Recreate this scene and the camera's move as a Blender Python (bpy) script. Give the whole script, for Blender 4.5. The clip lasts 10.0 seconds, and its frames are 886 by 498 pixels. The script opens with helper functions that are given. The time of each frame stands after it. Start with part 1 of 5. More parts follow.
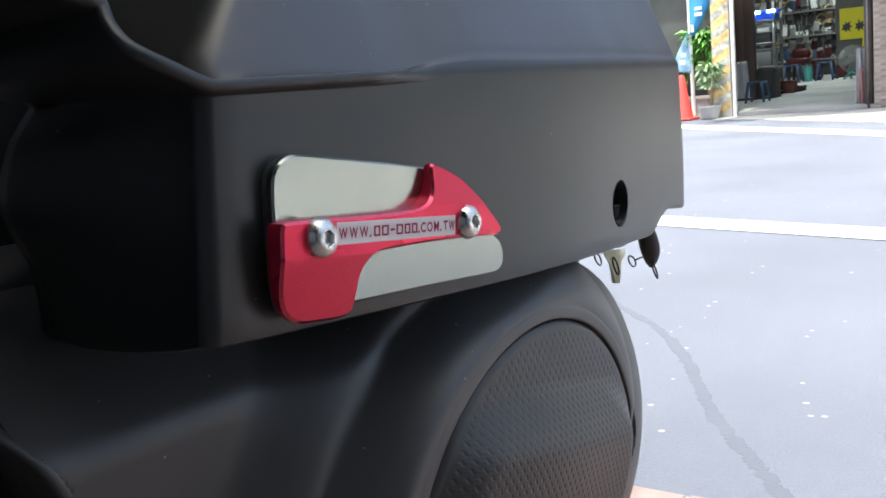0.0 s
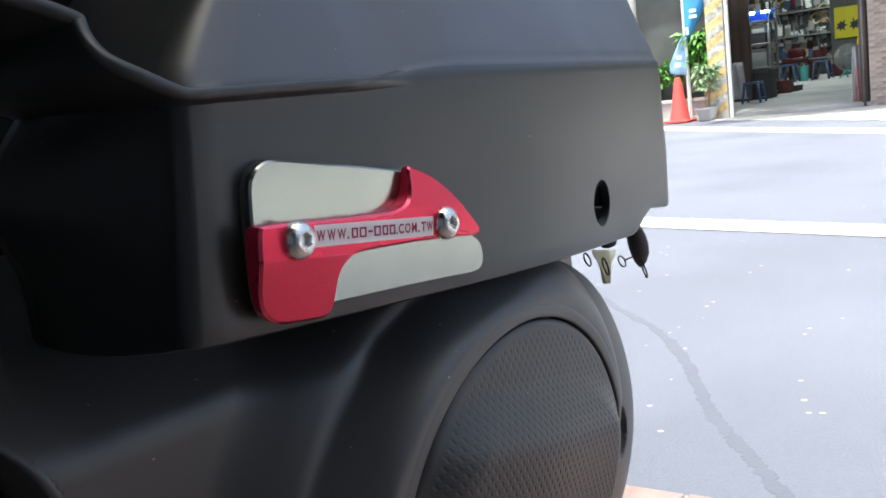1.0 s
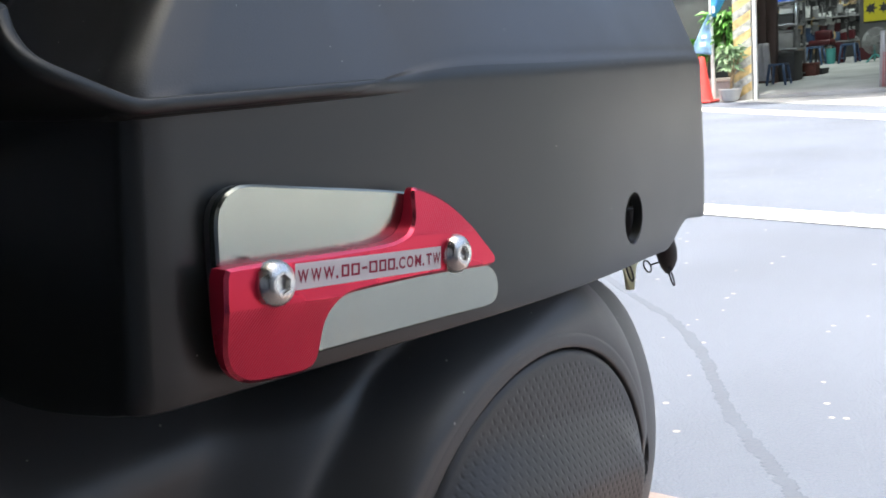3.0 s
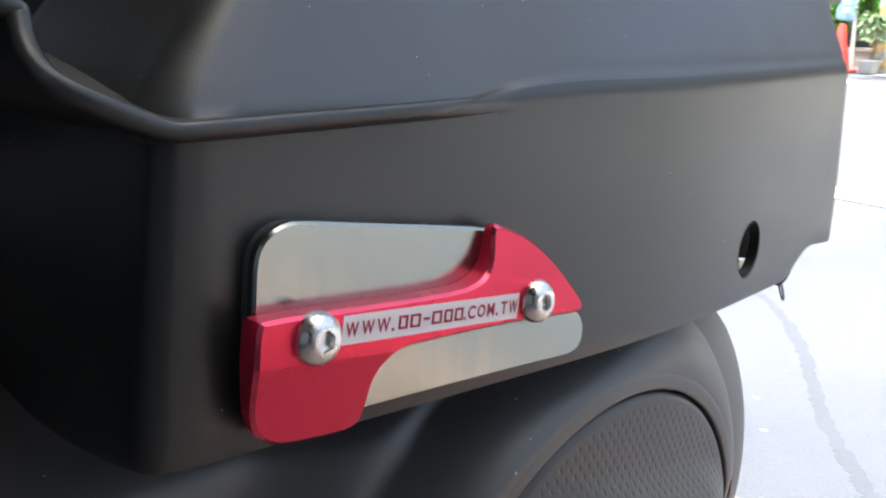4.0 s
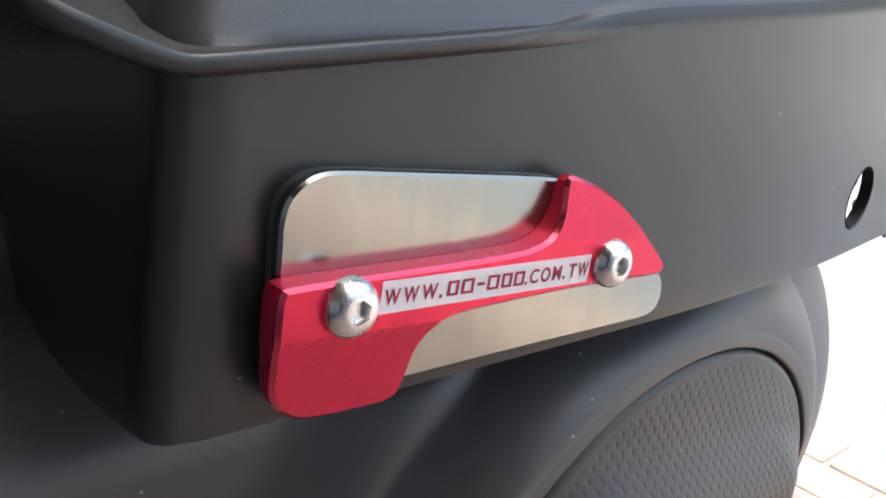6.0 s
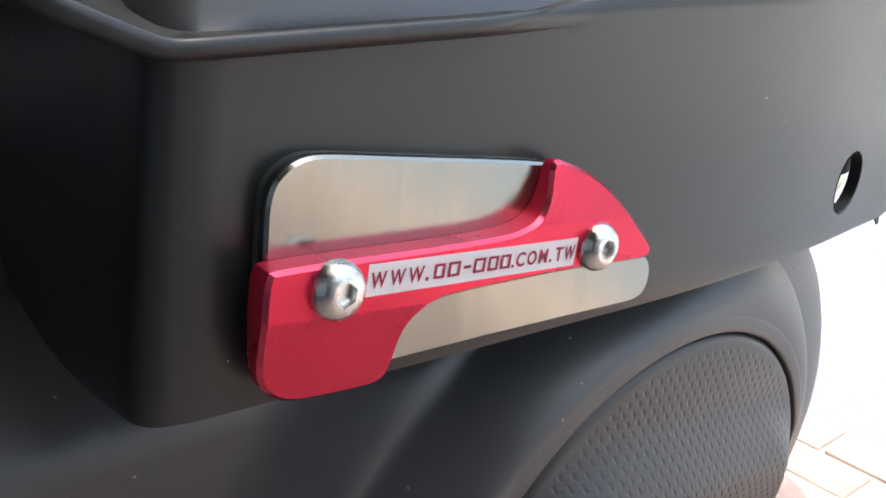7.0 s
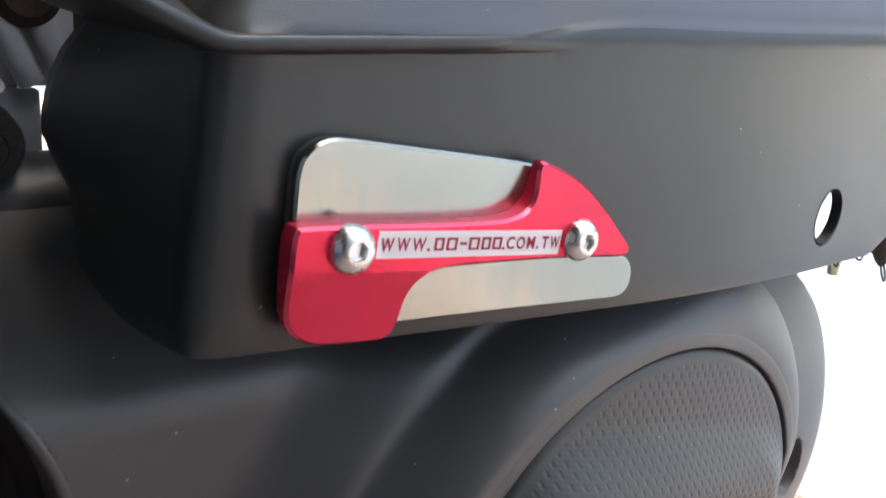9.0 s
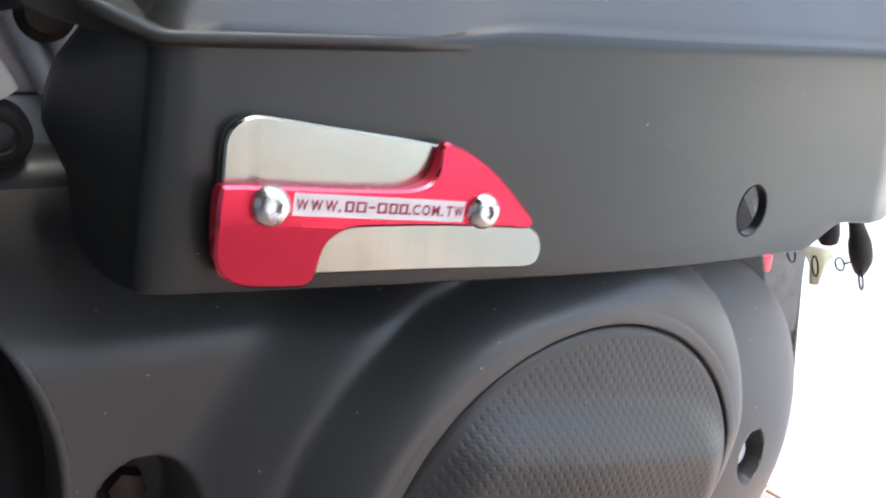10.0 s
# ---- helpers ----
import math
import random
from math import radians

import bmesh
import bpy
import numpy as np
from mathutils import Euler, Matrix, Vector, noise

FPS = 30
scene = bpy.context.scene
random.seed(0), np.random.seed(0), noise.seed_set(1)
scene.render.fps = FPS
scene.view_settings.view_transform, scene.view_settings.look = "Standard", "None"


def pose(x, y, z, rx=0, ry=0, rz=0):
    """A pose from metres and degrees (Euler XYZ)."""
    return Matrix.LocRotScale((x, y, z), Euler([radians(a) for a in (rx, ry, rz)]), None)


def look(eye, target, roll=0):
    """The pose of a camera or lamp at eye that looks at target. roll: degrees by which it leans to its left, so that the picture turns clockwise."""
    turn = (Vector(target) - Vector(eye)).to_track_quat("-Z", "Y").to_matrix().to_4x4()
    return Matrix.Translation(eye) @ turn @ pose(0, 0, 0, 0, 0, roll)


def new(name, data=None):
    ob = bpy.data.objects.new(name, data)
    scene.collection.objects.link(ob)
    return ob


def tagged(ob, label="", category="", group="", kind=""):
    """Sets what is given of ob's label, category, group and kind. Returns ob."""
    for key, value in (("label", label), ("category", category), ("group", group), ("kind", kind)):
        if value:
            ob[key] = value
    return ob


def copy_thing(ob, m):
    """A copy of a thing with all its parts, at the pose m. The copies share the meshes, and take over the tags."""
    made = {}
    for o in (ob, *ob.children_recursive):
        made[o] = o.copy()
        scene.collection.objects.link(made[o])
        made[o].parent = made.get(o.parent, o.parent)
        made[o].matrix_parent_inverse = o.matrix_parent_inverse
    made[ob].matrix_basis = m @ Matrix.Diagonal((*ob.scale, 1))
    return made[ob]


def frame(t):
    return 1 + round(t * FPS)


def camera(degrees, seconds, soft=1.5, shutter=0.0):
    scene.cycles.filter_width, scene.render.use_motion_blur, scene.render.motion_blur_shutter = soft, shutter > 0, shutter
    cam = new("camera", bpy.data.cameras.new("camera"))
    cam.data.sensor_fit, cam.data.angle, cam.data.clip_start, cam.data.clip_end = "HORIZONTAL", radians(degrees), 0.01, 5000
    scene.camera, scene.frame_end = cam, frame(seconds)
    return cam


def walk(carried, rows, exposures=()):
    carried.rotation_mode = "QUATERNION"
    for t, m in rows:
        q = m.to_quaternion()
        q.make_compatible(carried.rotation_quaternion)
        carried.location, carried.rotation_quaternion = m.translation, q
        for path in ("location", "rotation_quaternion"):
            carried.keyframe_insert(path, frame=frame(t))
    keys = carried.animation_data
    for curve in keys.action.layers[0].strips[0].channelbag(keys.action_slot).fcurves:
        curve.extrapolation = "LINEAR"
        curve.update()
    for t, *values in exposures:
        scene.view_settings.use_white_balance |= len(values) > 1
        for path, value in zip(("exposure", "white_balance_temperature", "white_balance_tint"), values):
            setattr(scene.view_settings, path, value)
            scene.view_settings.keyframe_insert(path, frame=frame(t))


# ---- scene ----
cam = camera(50.0, 10.0, soft=1.7, shutter=0.5)
# seconds, eye x y z, yaw, pitch, roll (degrees)
ROWS = [
    (0, -0.2100, -0.2006, 0.5081, -52.71, -8.55, -4.85),
    (0.5, -0.2142, -0.2095, 0.5073, -52.62, -8.20, -5.76),
    (1, -0.2119, -0.2119, 0.5059, -52.69, -8.08, -6.18),
    (1.5, -0.2092, -0.2091, 0.5044, -52.64, -8.03, -5.90),
    (2, -0.2050, -0.2072, 0.5074, -52.42, -8.07, -5.81),
    (3.5, -0.1441, -0.1674, 0.5270, -49.60, -11.47, -2.49),
    (4, -0.1293, -0.1599, 0.5393, -45.33, -13.17, 0.80),
    (4.5, -0.1186, -0.1566, 0.5471, -42.90, -13.87, 1.56),
    (5, -0.1134, -0.1476, 0.5493, -41.96, -17.45, 2.89),
    (5.5, -0.1030, -0.1370, 0.5479, -40.88, -19.54, 3.68),
    (7, -0.1017, -0.1407, 0.5457, -40.82, -20.84, 3.14),
    (7.5, -0.1086, -0.1490, 0.5457, -40.70, -19.82, 2.82),
    (8, -0.1146, -0.1609, 0.5437, -40.74, -17.37, 3.74),
    (8.5, -0.1200, -0.1677, 0.5402, -39.77, -16.87, 3.49),
    (9, -0.1220, -0.1827, 0.5352, -37.95, -16.02, 3.88),
    (9.5, -0.1216, -0.2122, 0.5258, -35.44, -16.11, 4.10),
    (10, -0.1155, -0.2518, 0.5289, -34.00, -13.90, 3.35),
]
EXPOSURES = [(t, stops, kelvin, 1) for t, stops, kelvin in
             ((0.0, 1.54, 6600), (2.0, 1.54, 6600), (3.5, 1.68, 6700), (4.0, 2.00, 6850), (4.5, 2.31, 6950), (5.5, 2.38, 7000), (7.5, 2.38, 7000), (9.0, 2.54, 7000), (10.0, 2.76, 6900))]
walk(cam, [(t, pose(x, y, z, 90 + pitch, 0, yaw) @ pose(0, 0, 0, 0, 0, roll)) for t, x, y, z, yaw, pitch, roll in ROWS], EXPOSURES)

# ---------------------------------------------------------------- light
SUN_ELEVATION, SUN_AZIMUTH = 76.5, 262.0     # azimuth: where the sun stands, clockwise from +y
world = bpy.data.worlds.new("sky")
scene.world = world
world.use_nodes = True
sky_nodes = world.node_tree
sky_nodes.nodes.clear()
sky = sky_nodes.nodes.new("ShaderNodeTexSky")
sky.sky_type, sky.sun_disc = "NISHITA", False
sky.sun_elevation, sky.sun_rotation = radians(SUN_ELEVATION), radians(SUN_AZIMUTH)
sky.air_density, sky.dust_density, sky.ozone_density = 0.5, 5.0, 0.3
back = sky_nodes.nodes.new("ShaderNodeBackground")
back.inputs["Strength"].default_value = 0.20
out = sky_nodes.nodes.new("ShaderNodeOutputWorld")
sky_nodes.links.new(sky.outputs["Color"], back.inputs["Color"])
sky_nodes.links.new(back.outputs["Background"], out.inputs["Surface"])

sun = new("sun", bpy.data.lights.new("sun", "SUN"))
sun.data.energy, sun.data.angle, sun.data.color = 2.25, radians(0.6), (1.0, 0.98, 0.95)
az, el = radians(SUN_AZIMUTH), radians(SUN_ELEVATION)
toward = Vector((math.sin(az) * math.cos(el), math.cos(az) * math.cos(el), math.sin(el)))
sun.matrix_world = look(toward * 30, (0, 0, 0))

# ---------------------------------------------------------------- materials
def material(name, color, rough=0.5, metal=0.0, grain=0.0, grain_scale=2000.0, mottle=0.15, mottle_scale=12.0,
             specks=0.0, speck_scale=300.0, coat=0.0, spec=0.5, per_object=0.0, bands=None, rough_var=0.08, stretch=None, streak=0.0):
    """A procedural surface: base colour with soft mottling, fine grain relief, pale dust specks, and direction-bound machining bands."""
    m = bpy.data.materials.new(name)
    m.use_nodes = True
    nt = m.node_tree
    n, l = nt.nodes, nt.links
    b = n["Principled BSDF"]
    b.inputs["Metallic"].default_value = metal
    b.inputs["Specular IOR Level"].default_value = spec
    b.inputs["Coat Weight"].default_value = coat
    tc = n.new("ShaderNodeTexCoord")
    big = n.new("ShaderNodeTexNoise")
    big.inputs["Scale"].default_value, big.inputs["Detail"].default_value = mottle_scale, 5.0
    l.new(tc.outputs["Object"], big.inputs["Vector"])
    ramp = n.new("ShaderNodeMapRange")
    ramp.inputs["From Min"].default_value, ramp.inputs["From Max"].default_value = 0.25, 0.75
    ramp.inputs["To Min"].default_value, ramp.inputs["To Max"].default_value = 1.0 - mottle, 1.0 + mottle
    l.new(big.outputs["Fac"], ramp.inputs["Value"])
    tone = n.new("ShaderNodeMix")
    tone.data_type, tone.blend_type = "RGBA", "MULTIPLY"
    tone.inputs["Factor"].default_value = 1.0
    tone.inputs["A"].default_value = (*color, 1)
    l.new(ramp.outputs["Result"], tone.inputs["B"])
    last = tone.outputs["Result"]
    if per_object:
        info = n.new("ShaderNodeObjectInfo")
        vary = n.new("ShaderNodeMapRange")
        vary.inputs["To Min"].default_value, vary.inputs["To Max"].default_value = 1 - per_object, 1 + per_object
        l.new(info.outputs["Random"], vary.inputs["Value"])
        mul = n.new("ShaderNodeMix")
        mul.data_type, mul.blend_type = "RGBA", "MULTIPLY"
        mul.inputs["Factor"].default_value = 1.0
        l.new(last, mul.inputs["A"])
        l.new(vary.outputs["Result"], mul.inputs["B"])
        last = mul.outputs["Result"]
    if streak:
        lines = n.new("ShaderNodeTexNoise")
        lines.inputs["Scale"].default_value, lines.inputs["Detail"].default_value = 900.0, 4.0
        along = n.new("ShaderNodeMapping")
        along.inputs["Scale"].default_value = stretch
        l.new(tc.outputs["Object"], along.inputs["Vector"])
        l.new(along.outputs["Vector"], lines.inputs["Vector"])
        span = n.new("ShaderNodeMapRange")
        span.inputs["From Min"].default_value, span.inputs["From Max"].default_value = 0.3, 0.7
        span.inputs["To Min"].default_value, span.inputs["To Max"].default_value = 1 - streak, 1 + streak
        l.new(lines.outputs["Fac"], span.inputs["Value"])
        brushed = n.new("ShaderNodeMix")
        brushed.data_type, brushed.blend_type = "RGBA", "MULTIPLY"
        brushed.inputs["Factor"].default_value = 1.0
        l.new(last, brushed.inputs["A"])
        l.new(span.outputs["Result"], brushed.inputs["B"])
        last = brushed.outputs["Result"]
    if specks:
        vor = n.new("ShaderNodeTexVoronoi")
        vor.inputs["Scale"].default_value = speck_scale
        l.new(tc.outputs["Object"], vor.inputs["Vector"])
        near = n.new("ShaderNodeMath")
        near.operation = "LESS_THAN"
        near.inputs[1].default_value = 0.11
        l.new(vor.outputs["Distance"], near.inputs[0])
        sep = n.new("ShaderNodeSeparateColor")
        l.new(vor.outputs["Color"], sep.inputs["Color"])
        some = n.new("ShaderNodeMath")
        some.operation = "LESS_THAN"
        some.inputs[1].default_value = specks
        l.new(sep.outputs["Red"], some.inputs[0])
        both = n.new("ShaderNodeMath")
        both.operation = "MULTIPLY"
        l.new(near.outputs[0], both.inputs[0])
        l.new(some.outputs[0], both.inputs[1])
        dust = n.new("ShaderNodeMix")
        dust.data_type = "RGBA"
        dust.inputs["B"].default_value = (0.32, 0.30, 0.27, 1)
        l.new(both.outputs[0], dust.inputs["Factor"])
        l.new(last, dust.inputs["A"])
        last = dust.outputs["Result"]
    l.new(last, b.inputs["Base Color"])
    rr = n.new("ShaderNodeMapRange")
    rr.inputs["From Min"].default_value, rr.inputs["From Max"].default_value = 0.3, 0.7
    rr.inputs["To Min"].default_value, rr.inputs["To Max"].default_value = max(0.02, rough - rough_var), rough + rough_var
    l.new(big.outputs["Fac"], rr.inputs["Value"])
    l.new(rr.outputs["Result"], b.inputs["Roughness"])
    height = None
    if grain:
        fine = n.new("ShaderNodeTexNoise")
        fine.inputs["Scale"].default_value, fine.inputs["Detail"].default_value = grain_scale, 3.0
        if stretch:
            longer = n.new("ShaderNodeMapping")
            longer.inputs["Scale"].default_value = stretch
            l.new(tc.outputs["Object"], longer.inputs["Vector"])
            l.new(longer.outputs["Vector"], fine.inputs["Vector"])
        else:
            l.new(tc.outputs["Object"], fine.inputs["Vector"])
        height, dist = fine.outputs["Fac"], grain
    if bands:
        direction, pitch, depth = bands
        dot = n.new("ShaderNodeVectorMath")
        dot.operation = "DOT_PRODUCT"
        dot.inputs[1].default_value = direction
        l.new(tc.outputs["Object"], dot.inputs[0])
        turns = n.new("ShaderNodeMath")
        turns.operation = "MULTIPLY"
        turns.inputs[1].default_value = 2 * math.pi / pitch
        l.new(dot.outputs["Value"], turns.inputs[0])
        wave = n.new("ShaderNodeMath")
        wave.operation = "SINE"
        l.new(turns.outputs[0], wave.inputs[0])
        height, dist = wave.outputs[0], depth
    if height is not None:
        bump = n.new("ShaderNodeBump")
        bump.inputs["Strength"].default_value, bump.inputs["Distance"].default_value = 1.0, dist
        l.new(height, bump.inputs["Height"])
        l.new(bump.outputs["Normal"], b.inputs["Normal"])
    return m


M_BOX = material("black_textured_plastic", (0.020, 0.0225, 0.0205), 0.38, grain=0.000030, grain_scale=2600, mottle=0.10, mottle_scale=9,
                 specks=0.016, speck_scale=330, rough_var=0.05, spec=0.58)
# grain and dust specks are real; the paler base adds skylight to upper faces
M_BOX_GRAINED = material("dusty_lightened_grained_plastic", (0.030, 0.031, 0.030), 0.42, grain=0.00006, grain_scale=1900, mottle=0.14, mottle_scale=14,
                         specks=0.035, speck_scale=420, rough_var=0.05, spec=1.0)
M_CASE = material("black_satin_plastic", (0.060, 0.0595, 0.057), 0.45, grain=0.00005, grain_scale=1800, mottle=0.15, mottle_scale=10,
                  specks=0.09, speck_scale=210, rough_var=0.06, spec=0.8)
M_INSERT = material("black_embossed_plastic", (0.049, 0.0485, 0.0465), 0.42, grain=0.00005, grain_scale=1800, specks=0.02, speck_scale=220)
M_DUSTY = material("dusty_black_plastic", (0.058, 0.057, 0.052), 0.6, grain=0.00025, grain_scale=1300, mottle=0.6, mottle_scale=160, specks=0.45, speck_scale=220)
# paler and glossier than M_BOX, to put a highlight along the rim's edge
M_RIM = material("rim_highlight_plastic", (0.026, 0.028, 0.027), 0.34, mottle=0.1, mottle_scale=30, spec=1.0)
M_RUBBER = material("black_rubber", (0.016, 0.016, 0.017), 0.65, grain=0.0002, grain_scale=900)
M_SILVER = material("brushed_steel", (0.350, 0.364, 0.324), 0.21, 1.0, mottle=0.06, mottle_scale=30, rough_var=0.0, grain=0.00045, grain_scale=55, streak=0.02, stretch=(1, 1, 0.03))
M_RED = material("red_anodised_metal", (0.80, 0.030, 0.082), 0.28, 0.55, mottle=0.05, mottle_scale=30, grain=0.00002, grain_scale=3000)
M_RED_CUT = material("red_anodised_metal_with_tool_marks", (0.80, 0.030, 0.082), 0.36, 0.55, mottle=0.05, mottle_scale=30,
                     bands=((0.72, 0.0, -0.69), 0.00080, 0.00007))
# polished chamfers; the paler red adds their sky highlight
M_RED_EDGE = material("polished_red_edge_with_highlight", (0.86, 0.10, 0.16), 0.16, 0.9, mottle=0.05, mottle_scale=60)
M_BOLT = material("polished_stainless_steel", (0.70, 0.69, 0.66), 0.25, 1.0, mottle=0.05, mottle_scale=200, grain=0.00001, grain_scale=4000)
M_LABEL = material("etched_pale_metal", (0.82, 0.76, 0.74), 0.5, 0.0, mottle=0.05, mottle_scale=150)
M_LETTER = material("red_engraving", (0.33, 0.012, 0.045), 0.5, 0.3)
# the specks are pale colour, put in for the glints of road grit
M_ASPHALT = material("asphalt", (0.136, 0.151, 0.192), 0.85, grain=0.004, grain_scale=180, mottle=0.22, mottle_scale=0.9, specks=0.34, speck_scale=20)
M_LINE = material("white_road_paint", (0.8, 0.8, 0.78), 0.7, grain=0.001, grain_scale=150, mottle=0.08, mottle_scale=3)
M_TAR = material("tar_sealed_crack", (0.105, 0.117, 0.149), 0.85, grain=0.002, grain_scale=120, mottle=0.12, mottle_scale=14)
M_TILE = material("red_floor_tile", (0.30, 0.225, 0.205), 0.55, grain=0.0006, grain_scale=300, mottle=0.3, mottle_scale=25, per_object=0.25)
M_GROUT = material("pale_grout", (0.42, 0.40, 0.37), 0.9, grain=0.001, grain_scale=200)
M_CONCRETE = material("grey_concrete", (0.44, 0.435, 0.425), 0.85, grain=0.002, grain_scale=90, mottle=0.25, mottle_scale=1.6)
M_PLASTER = material("painted_plaster", (0.50, 0.48, 0.44), 0.8, grain=0.002, grain_scale=60, mottle=0.12, mottle_scale=1.2)
M_RUSTY = material("rusty_steel", (0.06, 0.042, 0.032), 0.6, 0.5, grain=0.0003, grain_scale=700, mottle=0.4, mottle_scale=180)
M_METAL = material("cast_grey_metal", (0.66, 0.67, 0.68), 0.4, 0.3, grain=0.0001, grain_scale=900, mottle=0.15, mottle_scale=30)
M_METAL_DARK = material("dull_dark_metal", (0.20, 0.20, 0.20), 0.4, 0.6, grain=0.0001, grain_scale=900, mottle=0.2, mottle_scale=40)
M_CREAM = material("cream_enamel", (0.80, 0.77, 0.69), 0.35, mottle=0.06, mottle_scale=40)
M_TAG = material("yellowed_plastic", (0.70, 0.72, 0.50), 0.5, mottle=0.1, mottle_scale=80)
M_REFLECTOR = material("red_reflector", (0.75, 0.03, 0.05), 0.2, coat=0.5)

# ---------------------------------------------------------------- building tools
def mesh_from(bm, name, smooth=True):
    me = bpy.data.meshes.new(name)
    bm.normal_update()
    bm.to_mesh(me)
    bm.free()
    if smooth:
        me.polygons.foreach_set("use_smooth", [True] * len(me.polygons))
    return me


def part(name, bm, mat, parent, label="", smooth=True, sharp=35.0):
    """Links a bmesh as one mesh object under a thing or under a part."""
    if smooth:
        for e in bm.edges:
            if len(e.link_faces) == 2 and e.calc_face_angle(0) > radians(sharp):
                e.smooth = False
    ob = new(name, mesh_from(bm, name, smooth))
    ob.data.materials.append(mat)
    ob.parent = parent
    if label:
        tagged(ob, label)
    return ob


def thing(name, label, category, group="", at=(0, 0, 0)):
    ob = new(name)
    ob.location = at
    ob.empty_display_size = 0.05
    return tagged(ob, label, category, group)


def box(bm, lo, hi, bevel=0.0, seg=2):
    lo, hi = Vector(lo), Vector(hi)
    made = bmesh.ops.create_cube(bm, size=1.0)["verts"]
    for v in made:
        v.co = Vector((lo[i] + (v.co[i] + 0.5) * (hi[i] - lo[i]) for i in range(3)))
    if bevel:
        edges = list({e for v in made for e in v.link_edges})
        bmesh.ops.bevel(bm, geom=edges, offset=bevel, segments=seg, profile=0.5, affect="EDGES")
    return bm


def tube(bm, path, radii, sides=16, caps=True):
    """A round bar along a line of places, with a radius for each."""
    path = [Vector(p) for p in path]
    radii = radii if isinstance(radii, (list, tuple)) else [radii] * len(path)
    rings, ref = [], None
    for i, p in enumerate(path):
        d = (path[min(i + 1, len(path) - 1)] - path[max(i - 1, 0)]).normalized()
        if ref is None:
            ref = d.orthogonal().normalized()
        ref = (ref - d * ref.dot(d)).normalized()
        side = d.cross(ref)
        rings.append([bm.verts.new(p + radii[i] * (math.cos(a) * ref + math.sin(a) * side))
                      for a in (2 * math.pi * k / sides for k in range(sides))])
    for a, b in zip(rings, rings[1:]):
        for k in range(sides):
            bm.faces.new((a[k], a[(k + 1) % sides], b[(k + 1) % sides], b[k]))
    if caps:
        bm.faces.new(rings[0][::-1])
        bm.faces.new(rings[-1])
    bmesh.ops.recalc_face_normals(bm, faces=bm.faces)
    return bm


def spin(bm, profile, centre, axis, sides=32):
    """A turned body: profile rows of (radius, height along the axis)."""
    axis = Vector(axis).normalized()
    u = axis.orthogonal().normalized()
    w = axis.cross(u)
    centre = Vector(centre)
    rings = []
    for r, h in profile:
        if r < 1e-6:
            rings.append([bm.verts.new(centre + axis * h)])
        else:
            rings.append([bm.verts.new(centre + axis * h + r * (math.cos(a) * u + math.sin(a) * w))
                          for a in (2 * math.pi * k / sides for k in range(sides))])
    for a, b in zip(rings, rings[1:]):
        for k in range(sides):
            j = (k + 1) % sides
            if len(a) == 1 and len(b) > 1:
                bm.faces.new((a[0], b[k], b[j]))
            elif len(b) == 1 and len(a) > 1:
                bm.faces.new((a[k], b[0], a[j]))
            elif len(a) > 1:
                bm.faces.new((a[k], b[k], b[j], a[j]))
    bmesh.ops.recalc_face_normals(bm, faces=bm.faces)
    return bm


def grid(bm, rows, close=False):
    """A skin over rows of places."""
    vs = [[bm.verts.new(p) for p in row] for row in rows]
    for a, b in zip(vs, vs[1:]):
        count = len(a)
        for k in range(count if close else count - 1):
            j = (k + 1) % count
            bm.faces.new((a[k], a[j], b[j], b[k]))
    return vs


def smooth_line(points, turns=2, closed=True):
    """Corner cutting: a soft outline from a coarse one."""
    pts = [Vector(p) for p in points]
    for _ in range(turns):
        nxt = []
        count = len(pts)
        for i in range(count if closed else count - 1):
            a, b = pts[i], pts[(i + 1) % count]
            nxt += [a * 0.75 + b * 0.25, a * 0.25 + b * 0.75]
        pts = nxt if closed else [pts[0], *nxt, pts[-1]]
    return pts


def slab(bm, outline, y_front, y_back, chamfer=0.0006, lean=0.0, z0=0.47, steps=1):
    """A flat plate: an outline in x and z, its front towards -y with a chamfered edge."""
    pts = [Vector((p[0], p[1])) for p in outline]
    count = len(pts)
    area = sum(pts[i].x * pts[(i + 1) % count].y - pts[(i + 1) % count].x * pts[i].y for i in range(count))
    if area < 0:
        pts.reverse()
    inward = []
    for i in range(count):
        a, p, b = pts[i - 1], pts[i], pts[(i + 1) % count]
        d = (b - a).normalized()
        inward.append(Vector((-d.y, d.x)))
    put = lambda p, y: bm.verts.new((p.x, y + lean * (p.y - z0), p.y))
    rings = []
    for k in range(steps + 1):
        turn = k / steps * math.pi / 2
        rings.append([put(p + chamfer * (1 - math.sin(turn)) * n, y_front + chamfer * (1 - math.cos(turn))) for p, n in zip(pts, inward)])
    rings.append([put(p, y_back) for p in pts])
    bm.faces.new(rings[0])
    bm.faces.new(rings[-1][::-1])
    for a, b in zip(rings, rings[1:]):
        for i in range(count):
            j = (i + 1) % count
            bm.faces.new((a[i], a[j], b[j], b[i]))
    bmesh.ops.recalc_face_normals(bm, faces=bm.faces)
    return bm


def smoothstep(a, b, x):
    t = min(1.0, max(0.0, (x - a) / (b - a)))
    return t * t * (3 - 2 * t)


def baked(ob):
    """The mesh of an object with its modifiers worked in."""
    made = bpy.data.meshes.new_from_object(ob.evaluated_get(bpy.context.evaluated_depsgraph_get()))
    ob.modifiers.clear()
    ob.data = made
    return ob

# ---------------------------------------------------------------- scooter: rear left flank
scooter = thing("scooter", "parked scooter with matt black plastic air filter box and drive cover", "scooter")


